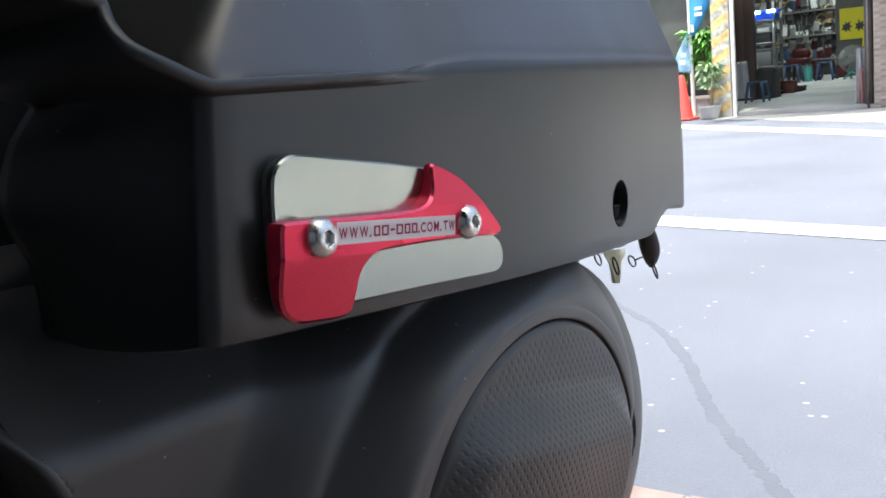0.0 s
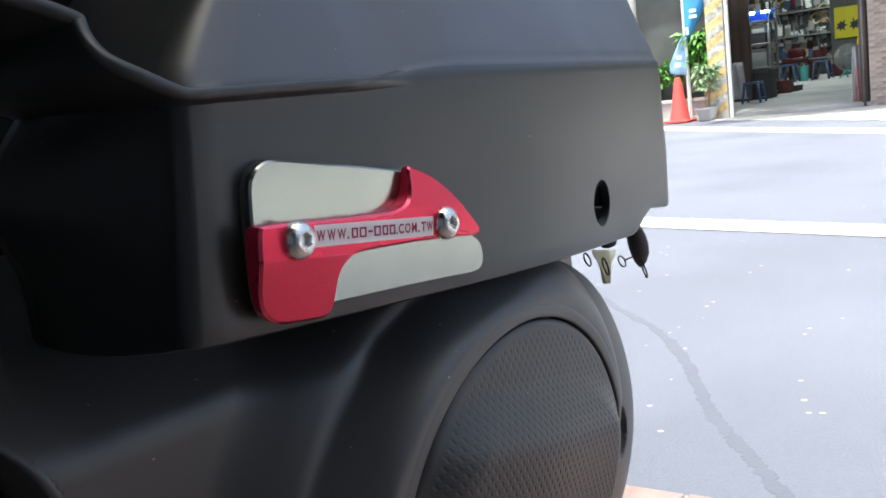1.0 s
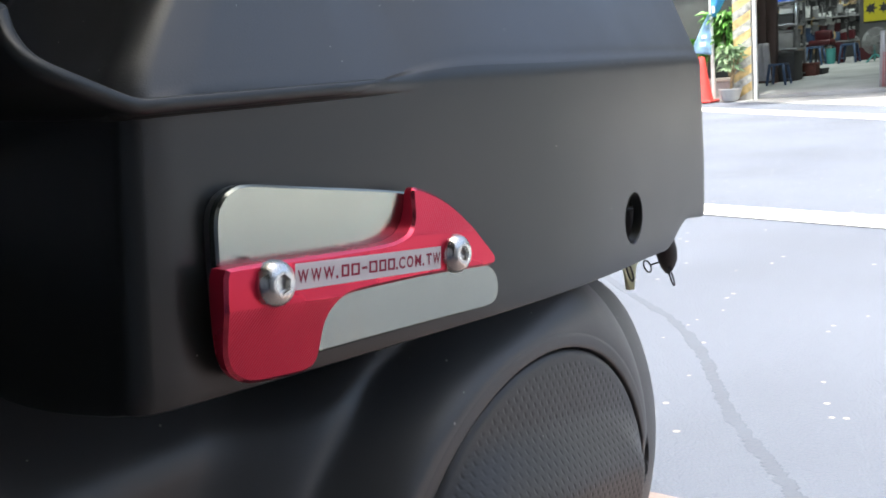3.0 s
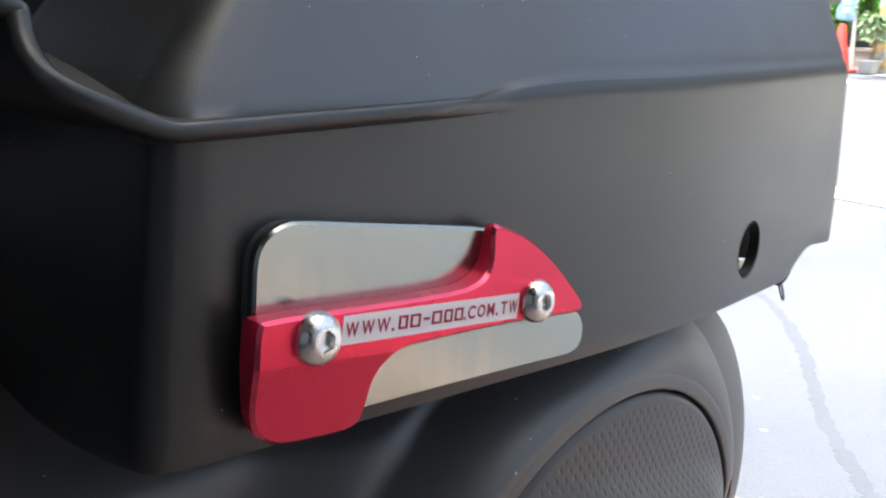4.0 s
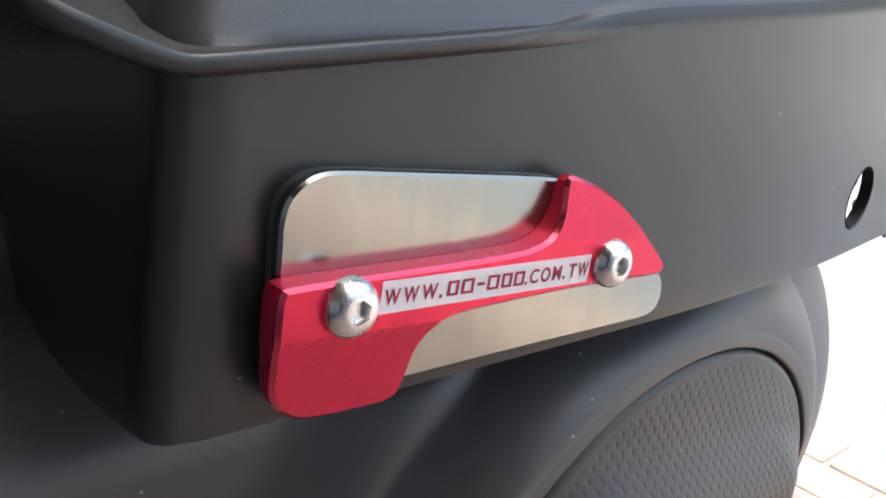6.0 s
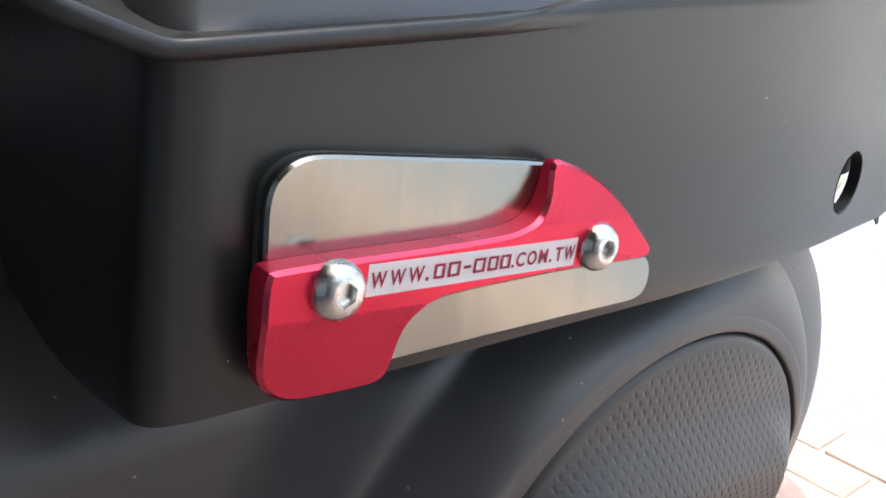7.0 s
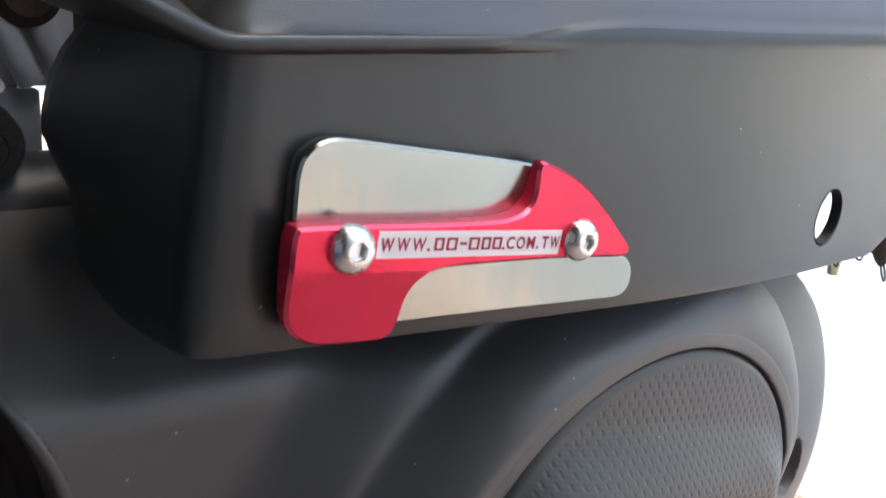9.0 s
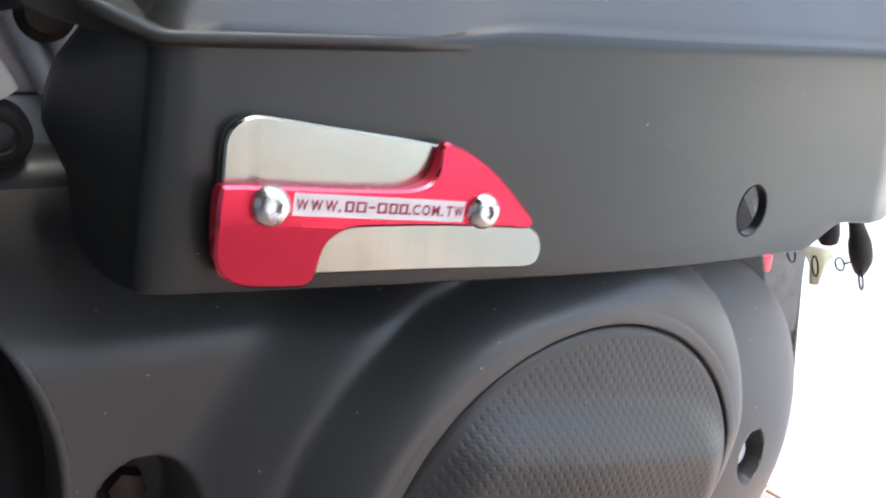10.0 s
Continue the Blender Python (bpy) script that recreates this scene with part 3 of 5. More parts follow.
bm = bmesh.new()
xs = list(np.linspace(-0.30, -0.07, 30)) + list(np.linspace(-0.068, 0.02, 60)) + list(np.linspace(0.022, 0.50, 268))
zs = list(np.linspace(0.10, 0.26, 40)) + list(np.linspace(0.262, 0.425, 100)) + list(np.linspace(0.428, 0.457, 10))
rows = []
for z in zs:
    row = []
    for x in xs:
        y = cover_y(x, z)
        e = math.hypot((x - DISC_C[0]) / DISC_RX, (z - DISC_C[1]) / DISC_RZ)
        y += 0.0055 * (1 - smoothstep(1.012, 1.035, e))
        y += 0.045 * (1 - smoothstep(0.1172, 0.1192, math.hypot(x + 0.170, z - 0.352)))
        y += screw_well(x, z, -0.0235, 0.3375, 0.0200, 0.030)
        y += screw_well(x, z, 0.3255, 0.2880, 0.0125, 0.022)
        row.append((x, y, z))
    rows.append(row)
grid(bm, rows)
bmesh.ops.recalc_face_normals(bm, faces=bm.faces)
if sum(f.normal.y for f in bm.faces) > 0:
    bmesh.ops.reverse_faces(bm, faces=bm.faces)
cover = part("drive_cover", bm, M_CASE, scooter, "satin black plastic drive belt cover", sharp=60)


# smooth lip of the seat that holds the oval insert
bm = bmesh.new()
rows = []
for e, drop in ((0.9940, 0.0060), (0.9965, 0.0028), (0.9972, 0.0008), (0.9990, 0.0001), (1.003, -0.0002), (1.015, -0.00025), (1.030, -0.00025), (1.045, -0.0002), (1.060, 0.0), (1.075, 0.0006)):
    row = []
    for k in range(360):
        a = 2 * math.pi * k / 360
        x, z = DISC_C[0] + DISC_RX * e * math.cos(a), DISC_C[1] + DISC_RZ * e * math.sin(a)
        row.append((x, cover_y(x, z) + drop, z))
    rows.append(row)
grid(bm, rows, True)
bm.normal_update()
if sum(f.normal.y for f in bm.faces) > 0:
    bmesh.ops.reverse_faces(bm, faces=bm.faces)
part("insert_seat", bm, M_CASE, cover, sharp=60)


def emboss(x, z):
    """The insert's relief: staggered slanted dimples with short raised dashes between them."""
    level = (z + 0.20 * (x - 0.15)) / 0.0035
    row = math.floor(level)
    v = level - row - 0.5
    u = (x + 0.0026 * (row % 2)) / 0.0052 + 0.14 * v
    u -= math.floor(u) + 0.5
    dimple = (1 - smoothstep(0.05, 0.15, abs(u))) * (1 - smoothstep(0.22, 0.42, abs(v)))
    w = abs(abs(u) - 0.5)
    dash = (1 - smoothstep(0.18, 0.32, w)) * (1 - smoothstep(0.05, 0.16, abs(v)))
    return 0.00023 * dimple - 0.00009 * dash


bm = bmesh.new()
rows, around = [], 1400
for r in [*np.linspace(0.004, 0.955, 225), 0.962, 0.97, 0.98, 0.988, 0.991]:
    row = []
    for k in range(around):
        a = 2 * math.pi * k / around
        x, z = DISC_C[0] + DISC_RX * r * math.cos(a), DISC_C[1] + DISC_RZ * r * math.sin(a)
        drop = 0.0 if r < 0.965 else (0.0002 if r < 0.975 else (0.0008 if r < 0.985 else (0.0018 if r < 0.99 else 0.007)))
        relief = emboss(x, z) * (1 - smoothstep(0.925, 0.945, r))
        row.append((x, disc_y(x, z) - 0.0012 + drop + relief, z))
    rows.append(row)
vs = grid(bm, rows, True)
bm.faces.new(vs[0])
bm.normal_update()
if sum(f.normal.y for f in bm.faces) > 0:
    bmesh.ops.reverse_faces(bm, faces=bm.faces)
insert = part("oval_insert", bm, M_INSERT, cover, "oval black insert with embossed chain pattern", sharp=80)

for cx, cy, cz, r, tilt in ((-0.0235, 0.1035, 0.3375, 0.0085, 0.0), (0.3235, 0.080, 0.288, 0.0075, 0.35)):
    bm = bmesh.new()
    spin(bm, [(0.0, 0.006), (r * 0.6, 0.006), (r * 0.9, 0.005), (r, 0.003), (r, -0.004), (r * 1.4, -0.004), (r * 1.4, -0.008)], (cx, cy, cz), (tilt, -1, 0), 6 if tilt == 0 else 24)
    part("cover_screw", bm, M_RUSTY if tilt == 0 else M_METAL, cover, "rusty cover bolt in its well" if tilt == 0 else "bright cover screw in its well", sharp=25)

# fan shroud sunk into a round opening ahead of the cover
bm = bmesh.new()
spin(bm, [(0.119, -0.018), (0.112, -0.024), (0.104, -0.022), (0.100, -0.010), (0.097, 0.002), (0.092, 0.006), (0.084, 0.007), (0.076, 0.004)], (-0.170, 0.078, 0.352), (0.05, -1, 0), 96)
ring = part("fan_shroud", bm, M_RUBBER, scooter, "black fan shroud sunk into the cover")
bm = bmesh.new()
rows = []
for e, drop in ((0.1165, 0.0240), (0.1172, 0.0020), (0.1178, 0.0004), (0.1188, -0.0002), (0.1200, -0.0003), (0.1214, 0.0003)):
    rows.append([(-0.170 + e * math.cos(a), cover_y(-0.170 + e * math.cos(a), 0.352 + e * math.sin(a)) + drop, 0.352 + e * math.sin(a)) for a in np.linspace(0, 2 * math.pi, 240, False)])
grid(bm, rows, True)
bm.normal_update()
if sum(f.normal.y for f in bm.faces) > 0:
    bmesh.ops.reverse_faces(bm, faces=bm.faces)
part("opening_edge", bm, M_CASE, cover, sharp=60)
bm = bmesh.new()
spin(bm, [(0.0, 0.002), (0.045, 0.004), (0.070, 0.006), (0.076, 0.004)], (-0.170, 0.078, 0.352), (0.05, -1, 0), 64)
part("shroud_cap", bm, M_METAL_DARK, ring, "grey metal cap inside the shroud")

# what shows ahead of the box: shock absorber, bracket plates, upper cover
bm = bmesh.new()
tube(bm, [(-0.140, 0.145, 0.640), (-0.0575, 0.143, 0.488)], 0.0100, 24)
shock = part("shock_absorber", bm, M_CREAM, scooter, "cream shock absorber rod with a black eye", sharp=60)
bm = bmesh.new()
spin(bm, [(0.0062, 0.011), (0.0068, 0.0125), (0.0082, 0.0125), (0.0086, 0.009), (0.0112, 0.008), (0.0124, 0.005), (0.0126, -0.012), (0.0, -0.012)], (-0.0580, 0.138, 0.4755), (-0.1, -1, 0), 40)
part("eye_bush", bm, M_RUBBER, shock, "black rubber bush")
bm = bmesh.new()
spin(bm, [(0.0, 0.004), (0.0058, 0.004), (0.0058, 0.012), (0.0064, 0.0128)], (-0.0580, 0.138, 0.4755), (-0.1, -1, 0), 32)
part("eye_sleeve", bm, M_METAL_DARK, shock, "steel sleeve")

bm = bmesh.new()
box(bm, (-0.30, 0.205, 0.484), (-0.008, 0.215, 0.62), 0.002)
box(bm, (-0.30, 0.206, 0.430), (-0.0215, 0.214, 0.483), 0.002)
plate = part("bracket_plate", bm, M_METAL, scooter, "grey cast metal bracket plate with ribs")
for x0, x1 in ((-0.058, -0.026), (-0.044, -0.012)):
    bm = bmesh.new()
    tube(bm, [(x0, 0.200, 0.575), (x0 * 0.4 + x1 * 0.6, 0.199, 0.515), (x1, 0.201, 0.486)], 0.0050, 12)
    part("rib", bm, M_METAL, plate)
bm = bmesh.new()
spin(bm, [(0.0, 0.008), (0.009, 0.008), (0.013, 0.004), (0.014, -0.004), (0.0, -0.004)], (-0.028, 0.198, 0.520), (0, -1, 0), 32)
part("boss", bm, M_RUSTY, plate, "rusty round boss")

bm = bmesh.new()
line = [(-0.40, 0.045, 0.60), (-0.30, 0.055, 0.565), (-0.17, 0.075, 0.535), (-0.10, 0.095, 0.524), (-0.065, 0.110, 0.520), (-0.035, 0.125, 0.526)]
rows = []
for x, y, z in line:
    rows.append([(x, y + 0.06, z + 0.004), (x, y + 0.012, z - 0.001), (x, y + 0.002, z + 0.004), (x, y, z + 0.012), (x + 0.002, y + 0.002, z + 0.030), (x + 0.004, y + 0.008, z + 0.046)])
grid(bm, rows)
bmesh.ops.recalc_face_normals(bm, faces=bm.faces)
skirt = part("side_skirt", bm, M_BOX, scooter, "matt black body skirt above the shock absorber")
skirt.modifiers.new("thick", "SOLIDIFY").thickness = 0.003

bm = bmesh.new()
tube(bm, [(-0.26, 0.150, 0.4510), (-0.02, 0.150, 0.4510), (0.06, 0.150, 0.4490)], [0.0185, 0.0185, 0.0175], 32)
crank = part("crankcase", bm, M_METAL_DARK, scooter, "dull grey crankcase top behind the cover")
for x in (-0.20, -0.10, 0.02):
    bm = bmesh.new()
    spin(bm, [(0.0188, -0.003), (0.0200, -0.002), (0.0200, 0.002), (0.0188, 0.003)], (x, 0.150, 0.4508), (1, 0, 0), 32)
    part("joint_rib", bm, M_METAL_DARK, crank)

# frame spine that closes the view behind the box
bm = bmesh.new()
for lo, hi in (((0.012, 0.235, 0.30), (0.42, 0.30, 0.66)), ((-0.55, 0.235, 0.30), (-0.022, 0.30, 0.66)), ((-0.020, 0.236, 0.492), (0.010, 0.30, 0.66)), ((-0.020, 0.236, 0.30), (0.010, 0.30, 0.436))):
    box(bm, lo, hi, 0.004, 2)
part("frame_cover", bm, M_CASE, scooter, "dark inner frame cover")
# unseen cowl added above the box to keep skylight off its front
bm = bmesh.new()
box(bm, (-0.40, 0.070, 0.675), (0.31, 0.42, 0.86), 0.03, 4)
part("added_seat_cowl", bm, M_CASE, scooter, "unseen black cowl added over the box to block skylight")
bm = bmesh.new()
tube(bm, [(-0.42, 0.20, 0.02), (-0.40, 0.20, 0.20), (-0.34, 0.24, 0.33)], [0.016, 0.016, 0.02], 16)
part("side_stand", bm, M_CASE, scooter, "black side stand")

# unseen body side ahead of the engine, added to shade the box's front
bm = bmesh.new()
rows = []
for x in np.linspace(-0.86, -0.34, 14):
    bow = 0.02 * math.sin((x + 0.86) / 0.52 * math.pi)
    rows.append([(x, 0.05 - bow, 0.16), (x, 0.02 - bow, 0.30), (x, 0.02 - bow, 0.48), (x, 0.04 - bow, 0.58), (x, 0.08, 0.66), (x, 0.40, 0.68), (x, 0.40, 0.16)])
grid(bm, rows, True)
bm.faces.new(list(bm.verts)[:7])
bm.faces.new(list(bm.verts)[-7:])
bmesh.ops.recalc_face_normals(bm, faces=bm.faces)
part("added_body_side", bm, M_BOX, scooter, "unseen matt black body side added ahead of the engine to block light")

# breather hoses under the rear of the box
def hose(path, radii):
    part("drain_hose", tube(bmesh.new(), path, radii, 20), M_RUBBER, scooter, "black drain hose with a crimped end", sharp=50)


hose([(0.456, 0.128, 0.450), (0.470, 0.126, 0.424), (0.481, 0.125, 0.405), (0.487, 0.125, 0.396), (0.491, 0.126, 0.390), (0.496, 0.127, 0.382), (0.500, 0.128, 0.375), (0.504, 0.130, 0.368), (0.5065, 0.131, 0.3635)],
     [0.0042, 0.0043, 0.0048, 0.0062, 0.0078, 0.0082, 0.0074, 0.0050, 0.0024])
hose([(0.484, 0.158, 0.452), (0.490, 0.157, 0.424), (0.496, 0.157, 0.402), (0.500, 0.157, 0.388), (0.502, 0.157, 0.382)], [0.0075, 0.0075, 0.0078, 0.0082, 0.0066])
bm = bmesh.new()
rows = []
for x0, x1, z0, z1 in ((0.4710, 0.5130, 0.3830, 0.3755), (0.4735, 0.5110, 0.3770, 0.3700), (0.4785, 0.5030, 0.3705, 0.3660), (0.4820, 0.4975, 0.3640, 0.3610), (0.4850, 0.4910, 0.3520, 0.3515)):
    rows.append([(x0 + (x1 - x0) * k / 6, 0.155 - 0.003 * math.sin(k * 1.3 + 60 * z0), z0 + (z1 - z0) * k / 6) for k in range(7)])
grid(bm, rows)
tag = part("plastic_tag", bm, M_TAG, scooter, "yellowish translucent plastic tag")
tag.modifiers.new("thick", "SOLIDIFY").thickness = 0.0006


def wire_ring(cx, cy, cz, wide, tall):
    bm = bmesh.new()
    tube(bm, [(cx + wide * math.cos(a), cy + 0.002 * math.sin(a), cz + tall * math.sin(a)) for a in np.linspace(0, 2 * math.pi, 25)], 0.0007, 8, False)
    part("wire_clip", bm, M_RUBBER, scooter, "thin dark wire hose clip")


wire_ring(0.4500, 0.150, 0.3790, 0.0040, 0.0050)
wire_ring(0.4780, 0.149, 0.3680, 0.0034, 0.0070)
wire_ring(0.5060, 0.148, 0.3670, 0.0052, 0.0044)
wire_ring(0.4970, 0.124, 0.3620, 0.0022, 0.0066)
bm = bmesh.new()
tube(bm, [(0.5110, 0.148, 0.3670), (0.5035, 0.138, 0.3710), (0.4940, 0.127, 0.3740), (0.4970, 0.124, 0.3680)], 0.0007, 8)
part("wire_clip", bm, M_RUBBER, scooter, "thin dark wire hose clip")

# rear hugger behind the wheel
M_HUGGER = material("dusty_mudguard_plastic", (0.13, 0.125, 0.12), 0.6, grain=0.0004, grain_scale=400, mottle=0.35, mottle_scale=60)
bm = bmesh.new()
rows = []
for z in np.linspace(0.205, 0.422, 14):
    rows.append([(0.656 + 0.10 * (0.422 - z) + 0.005 * k, 0.273 + 0.012 * k + 0.001 * (k - 4) ** 2, z) for k in range(9)])
grid(bm, rows)
bmesh.ops.recalc_face_normals(bm, faces=bm.faces)
hug = part("rear_hugger", bm, M_HUGGER, scooter, "dusty grey-black inner mudguard edge")
hug.modifiers.new("thick", "SOLIDIFY").thickness = 0.004
bm = bmesh.new()
box(bm, (0.555, 0.284, 0.250), (0.662, 0.290, 0.392), 0.002)
box(bm, (0.555, 0.280, 0.388), (0.662, 0.290, 0.470), 0.002)
part("inner_fender", bm, M_HUGGER, scooter, "dusty grey inner fender plate")
bm = bmesh.new()
box(bm, (0.590, 0.276, 0.318), (0.602, 0.286, 0.334), 0.002)
part("reflector", bm, M_REFLECTOR, scooter, "small red reflector")

# rear wheel that carries the machine
WHEEL = Vector((0.33, 0.30, 0.255))
bm = bmesh.new()
prof = [(0.150, -0.045), (0.185, -0.058), (0.225, -0.062), (0.246, -0.045), (0.254, -0.020), (0.255, 0.0), (0.254, 0.020), (0.246, 0.045), (0.225, 0.062), (0.185, 0.058), (0.150, 0.045)]
spin(bm, prof, WHEEL, (0, 1, 0), 64)
wheel = part("rear_wheel", bm, M_RUBBER, scooter, "black rear tyre")
bm = bmesh.new()
spin(bm, [(0.0, -0.03), (0.06, -0.03), (0.13, -0.02), (0.152, -0.045), (0.156, -0.045), (0.156, 0.045), (0.152, 0.045), (0.13, 0.02), (0.0, 0.03)], WHEEL, (0, 1, 0), 48)
part("rim", bm, M_CASE, wheel, "black wheel rim")

# ---------------------------------------------------------------- ground and enclosing walls
def sheet(name, pts, z, mat, label, category="", thick=0.0):
    """A flat piece of the setting; with thick, a slab that reaches down from z."""
    bm = bmesh.new()
    bm.faces.new([bm.verts.new((x, y, z)) for x, y in pts])
    if thick:
        made = bmesh.ops.extrude_face_region(bm, geom=bm.faces[:])
        for v in made["geom"]:
            if isinstance(v, bmesh.types.BMVert):
                v.co.z -= thick
        bmesh.ops.recalc_face_normals(bm, faces=bm.faces)
    else:
        bm.normal_update()
        for f in bm.faces:
            if f.normal.z < 0:
                f.normal_flip()
    ob = new(name, mesh_from(bm, name, False))
    ob.data.materials.append(mat)
    return tagged(ob, label, category, kind="structure")


def block(name, lo, hi, mat, label, category="wall"):
    ob = new(name, mesh_from(box(bmesh.new(), lo, hi), name, False))
    ob.data.materials.append(mat)
    return tagged(ob, label, category, kind="structure")


sheet("ground", [(-300, -300), (300, -300), (300, 300), (-300, 300)], 0.0, M_ASPHALT, "sunlit grey asphalt road with pale specks for glinting grit", "road")


def road_line(name, centre, width, label):
    pts = [Vector(p) for p in centre]
    left, right = [], []
    for i, p in enumerate(pts):
        d = (pts[min(i + 1, len(pts) - 1)] - pts[max(i - 1, 0)]).normalized()
        nrm = Vector((-d.y, d.x))
        left.append(p + nrm * width / 2)
        right.append(p - nrm * width / 2)
    return sheet(name, [(p.x, p.y) for p in left + right[::-1]], 0.004, M_LINE, label, "road marking")


road_line("road_line", [(0.6, -7.2), (1.75, -3.4), (2.92, 0.466), (3.18, 1.33), (4.2, 4.7), (5.9, 10.4)], 0.21, "white painted edge line on the near side")
road_line("road_line", [(2.0, -4.0), (7.88, 1.52), (9.5, 3.04), (11.05, 4.49), (17.0, 10.0)], 0.36, "white painted edge line on the far side")

# tar-filled crack
def seam(name, line, half, seed, label):
    bm = bmesh.new()
    fine = [Vector(p) for p in smooth_line([(x, y, 0) for x, y in line], 4, False)]
    rnd = random.Random(seed)
    strip, lift = [], Vector((0, 0, 0.0009))
    wa = wb = 0.0
    jolt = half * 0.36
    for i, p in enumerate(fine):
        d = (fine[min(i + 1, len(fine) - 1)] - fine[max(i - 1, 0)]).normalized()
        nrm = Vector((-d.y, d.x, 0))
        wa, wb = 0.6 * wa + rnd.uniform(-jolt, jolt), 0.6 * wb + rnd.uniform(-jolt, jolt)
        strip.append([p + nrm * (1.45 * half + wa) - lift, p + nrm * (half + wa) + lift, p - nrm * (half + wb) + lift, p - nrm * (1.45 * half + wb) - lift])
    grid(bm, strip)
    bm.normal_update()
    for f in bm.faces:
        if f.normal.z < 0:
            f.normal_flip()
    ob = new(name, mesh_from(bm, name, False))
    ob.data.materials.append(M_TAR)
    return tagged(ob, label, "road seam", kind="structure")


seam("tar_seam", [(2.10, 1.10), (1.792, 0.808), (1.724, 0.733), (1.653, 0.660), (1.542, 0.573), (1.418, 0.493), (1.295, 0.422), (1.190, 0.361), (1.101, 0.305), (1.045, 0.260), (0.995, 0.222), (0.960, 0.196), (0.925, 0.172), (0.880, 0.140), (0.80, 0.10)],
     0.0088, 4, "dark tar seam winding across the asphalt")

# tiled walk under the scooter
EDGE = 0.834
walkway = sheet("pavement", [(-0.9, -6), (EDGE, -6), (EDGE, 6), (-0.9, 6)], 0.010, M_GROUT, "red tiled walkway with pale joints beside the road", "pavement", 0.05)

# unseen walls and roofs added behind the camera: close the place, shade the scooter
M_ADDED_WALL = material("grey_paint", (0.38, 0.382, 0.385), 0.7, grain=0.002, grain_scale=60, mottle=0.2, mottle_scale=1.2)
block("added_wall_west", (-2.70, -9, 0), (-2.40, 9, 2.7), M_ADDED_WALL, "unseen plain grey wall added beside the walk to shape the light")
# dark material for the unseen roofs and cross walls added to cut light
M_BLOCKER = material("dark_light_blocker", (0.06, 0.06, 0.06), 0.8, grain=0.002, grain_scale=60, mottle=0.3, mottle_scale=1.5)
block("added_roof_west", (-2.70, -9, 2.7), (0.0, 1.75, 2.78), M_BLOCKER, "unseen dark roof added over the walk to block the sky", "awning")
block("added_roof_north", (-2.70, 1.75, 2.7), (-0.75, 9, 2.78), M_BLOCKER, "unseen dark roof added to block sky, set back beyond the cross wall", "awning")
# unseen low wall added to cut light on the box's side
block("added_wall_south", (-0.35, -1.35, 0), (0.35, -1.20, 1.0), M_ADDED_WALL, "unseen low grey wall added to block light from the side")
block("added_wall_north", (-2.40, 1.60, 0), (-0.10, 1.75, 2.7), M_BLOCKER, "unseen dark cross wall added to darken the front faces")
block("added_wall_end", (-2.40, -4.20, 0), (-0.23, -4.00, 2.7), M_BLOCKER, "unseen dark cross wall added across the walk to block light")

# unseen far wall added to keep bright low sky out of reflections
block("added_wall_far_south", (-3.0, -16.0, 0), (40.0, -15.6, 3.4), M_ADDED_WALL, "unseen plain grey wall added to block low sky down the street")

# ---------------------------------------------------------------- across the road: shop front
M_DARKWALL = material("weathered_dark_wall", (0.105, 0.11, 0.105), 0.85, grain=0.003, grain_scale=50, mottle=0.3, mottle_scale=2)
# mottled dark grey for the shop's walls, ceiling and boards
M_SHOPWALL = material("dark_grey_wall", (0.125, 0.125, 0.125), 0.85, mottle=0.3, mottle_scale=1.5, grain=0.002, grain_scale=50)
M_BROWN = material("brown_painted_steel", (0.10, 0.065, 0.055), 0.5, mottle=0.2, mottle_scale=3)
M_BRICK = material("brown_brick", (0.40, 0.32, 0.28), 0.85, grain=0.003, grain_scale=90, mottle=0.2, mottle_scale=8, per_object=0.25)
M_YELLOW = material("worn_yellow_paint", (0.62, 0.45, 0.20), 0.7, mottle=0.5, mottle_scale=9)
M_BLACK = material("worn_black_paint", (0.05, 0.05, 0.05), 0.6, mottle=0.3, mottle_scale=6)
M_STRIPE = material("faded_black_paint", (0.40, 0.395, 0.36), 0.7, mottle=0.7, mottle_scale=12)
M_PINK = material("pale_pink_cloth", (0.55, 0.30, 0.30), 0.9, mottle=0.15, mottle_scale=9)
M_WHITE = material("white_plastic", (0.78, 0.78, 0.76), 0.45, mottle=0.08, mottle_scale=4)
M_CONE = material("faded_red_cone_plastic", (0.85, 0.085, 0.075), 0.5, mottle=0.12, mottle_scale=6)
M_FLAG = material("blue_banner_cloth", (0.06, 0.30, 0.62), 0.7, mottle=0.15, mottle_scale=5)
M_FLAG_PALE = material("pale_blue_banner_cloth", (0.28, 0.46, 0.66), 0.7, mottle=0.5, mottle_scale=7)
M_LEAF = material("green_leaf", (0.12, 0.30, 0.055), 0.5, mottle=0.4, mottle_scale=7)
M_LEAF_PALE = material("pale_green_leaf", (0.30, 0.42, 0.24), 0.5, mottle=0.35, mottle_scale=7)
M_RUST = material("rusty_red_paint", (0.13, 0.045, 0.035), 0.7, mottle=0.4, mottle_scale=14)
M_STEM = material("pale_brown_stem", (0.33, 0.24, 0.14), 0.8, mottle=0.25, mottle_scale=10)
M_STOOL = material("dark_blue_plastic", (0.05, 0.09, 0.17), 0.4, mottle=0.1, mottle_scale=8)
M_TEAL = material("teal_plastic", (0.10, 0.38, 0.35), 0.45, mottle=0.1, mottle_scale=8)
M_REDP = material("red_plastic", (0.075, 0.010, 0.014), 0.45, mottle=0.15, mottle_scale=8)
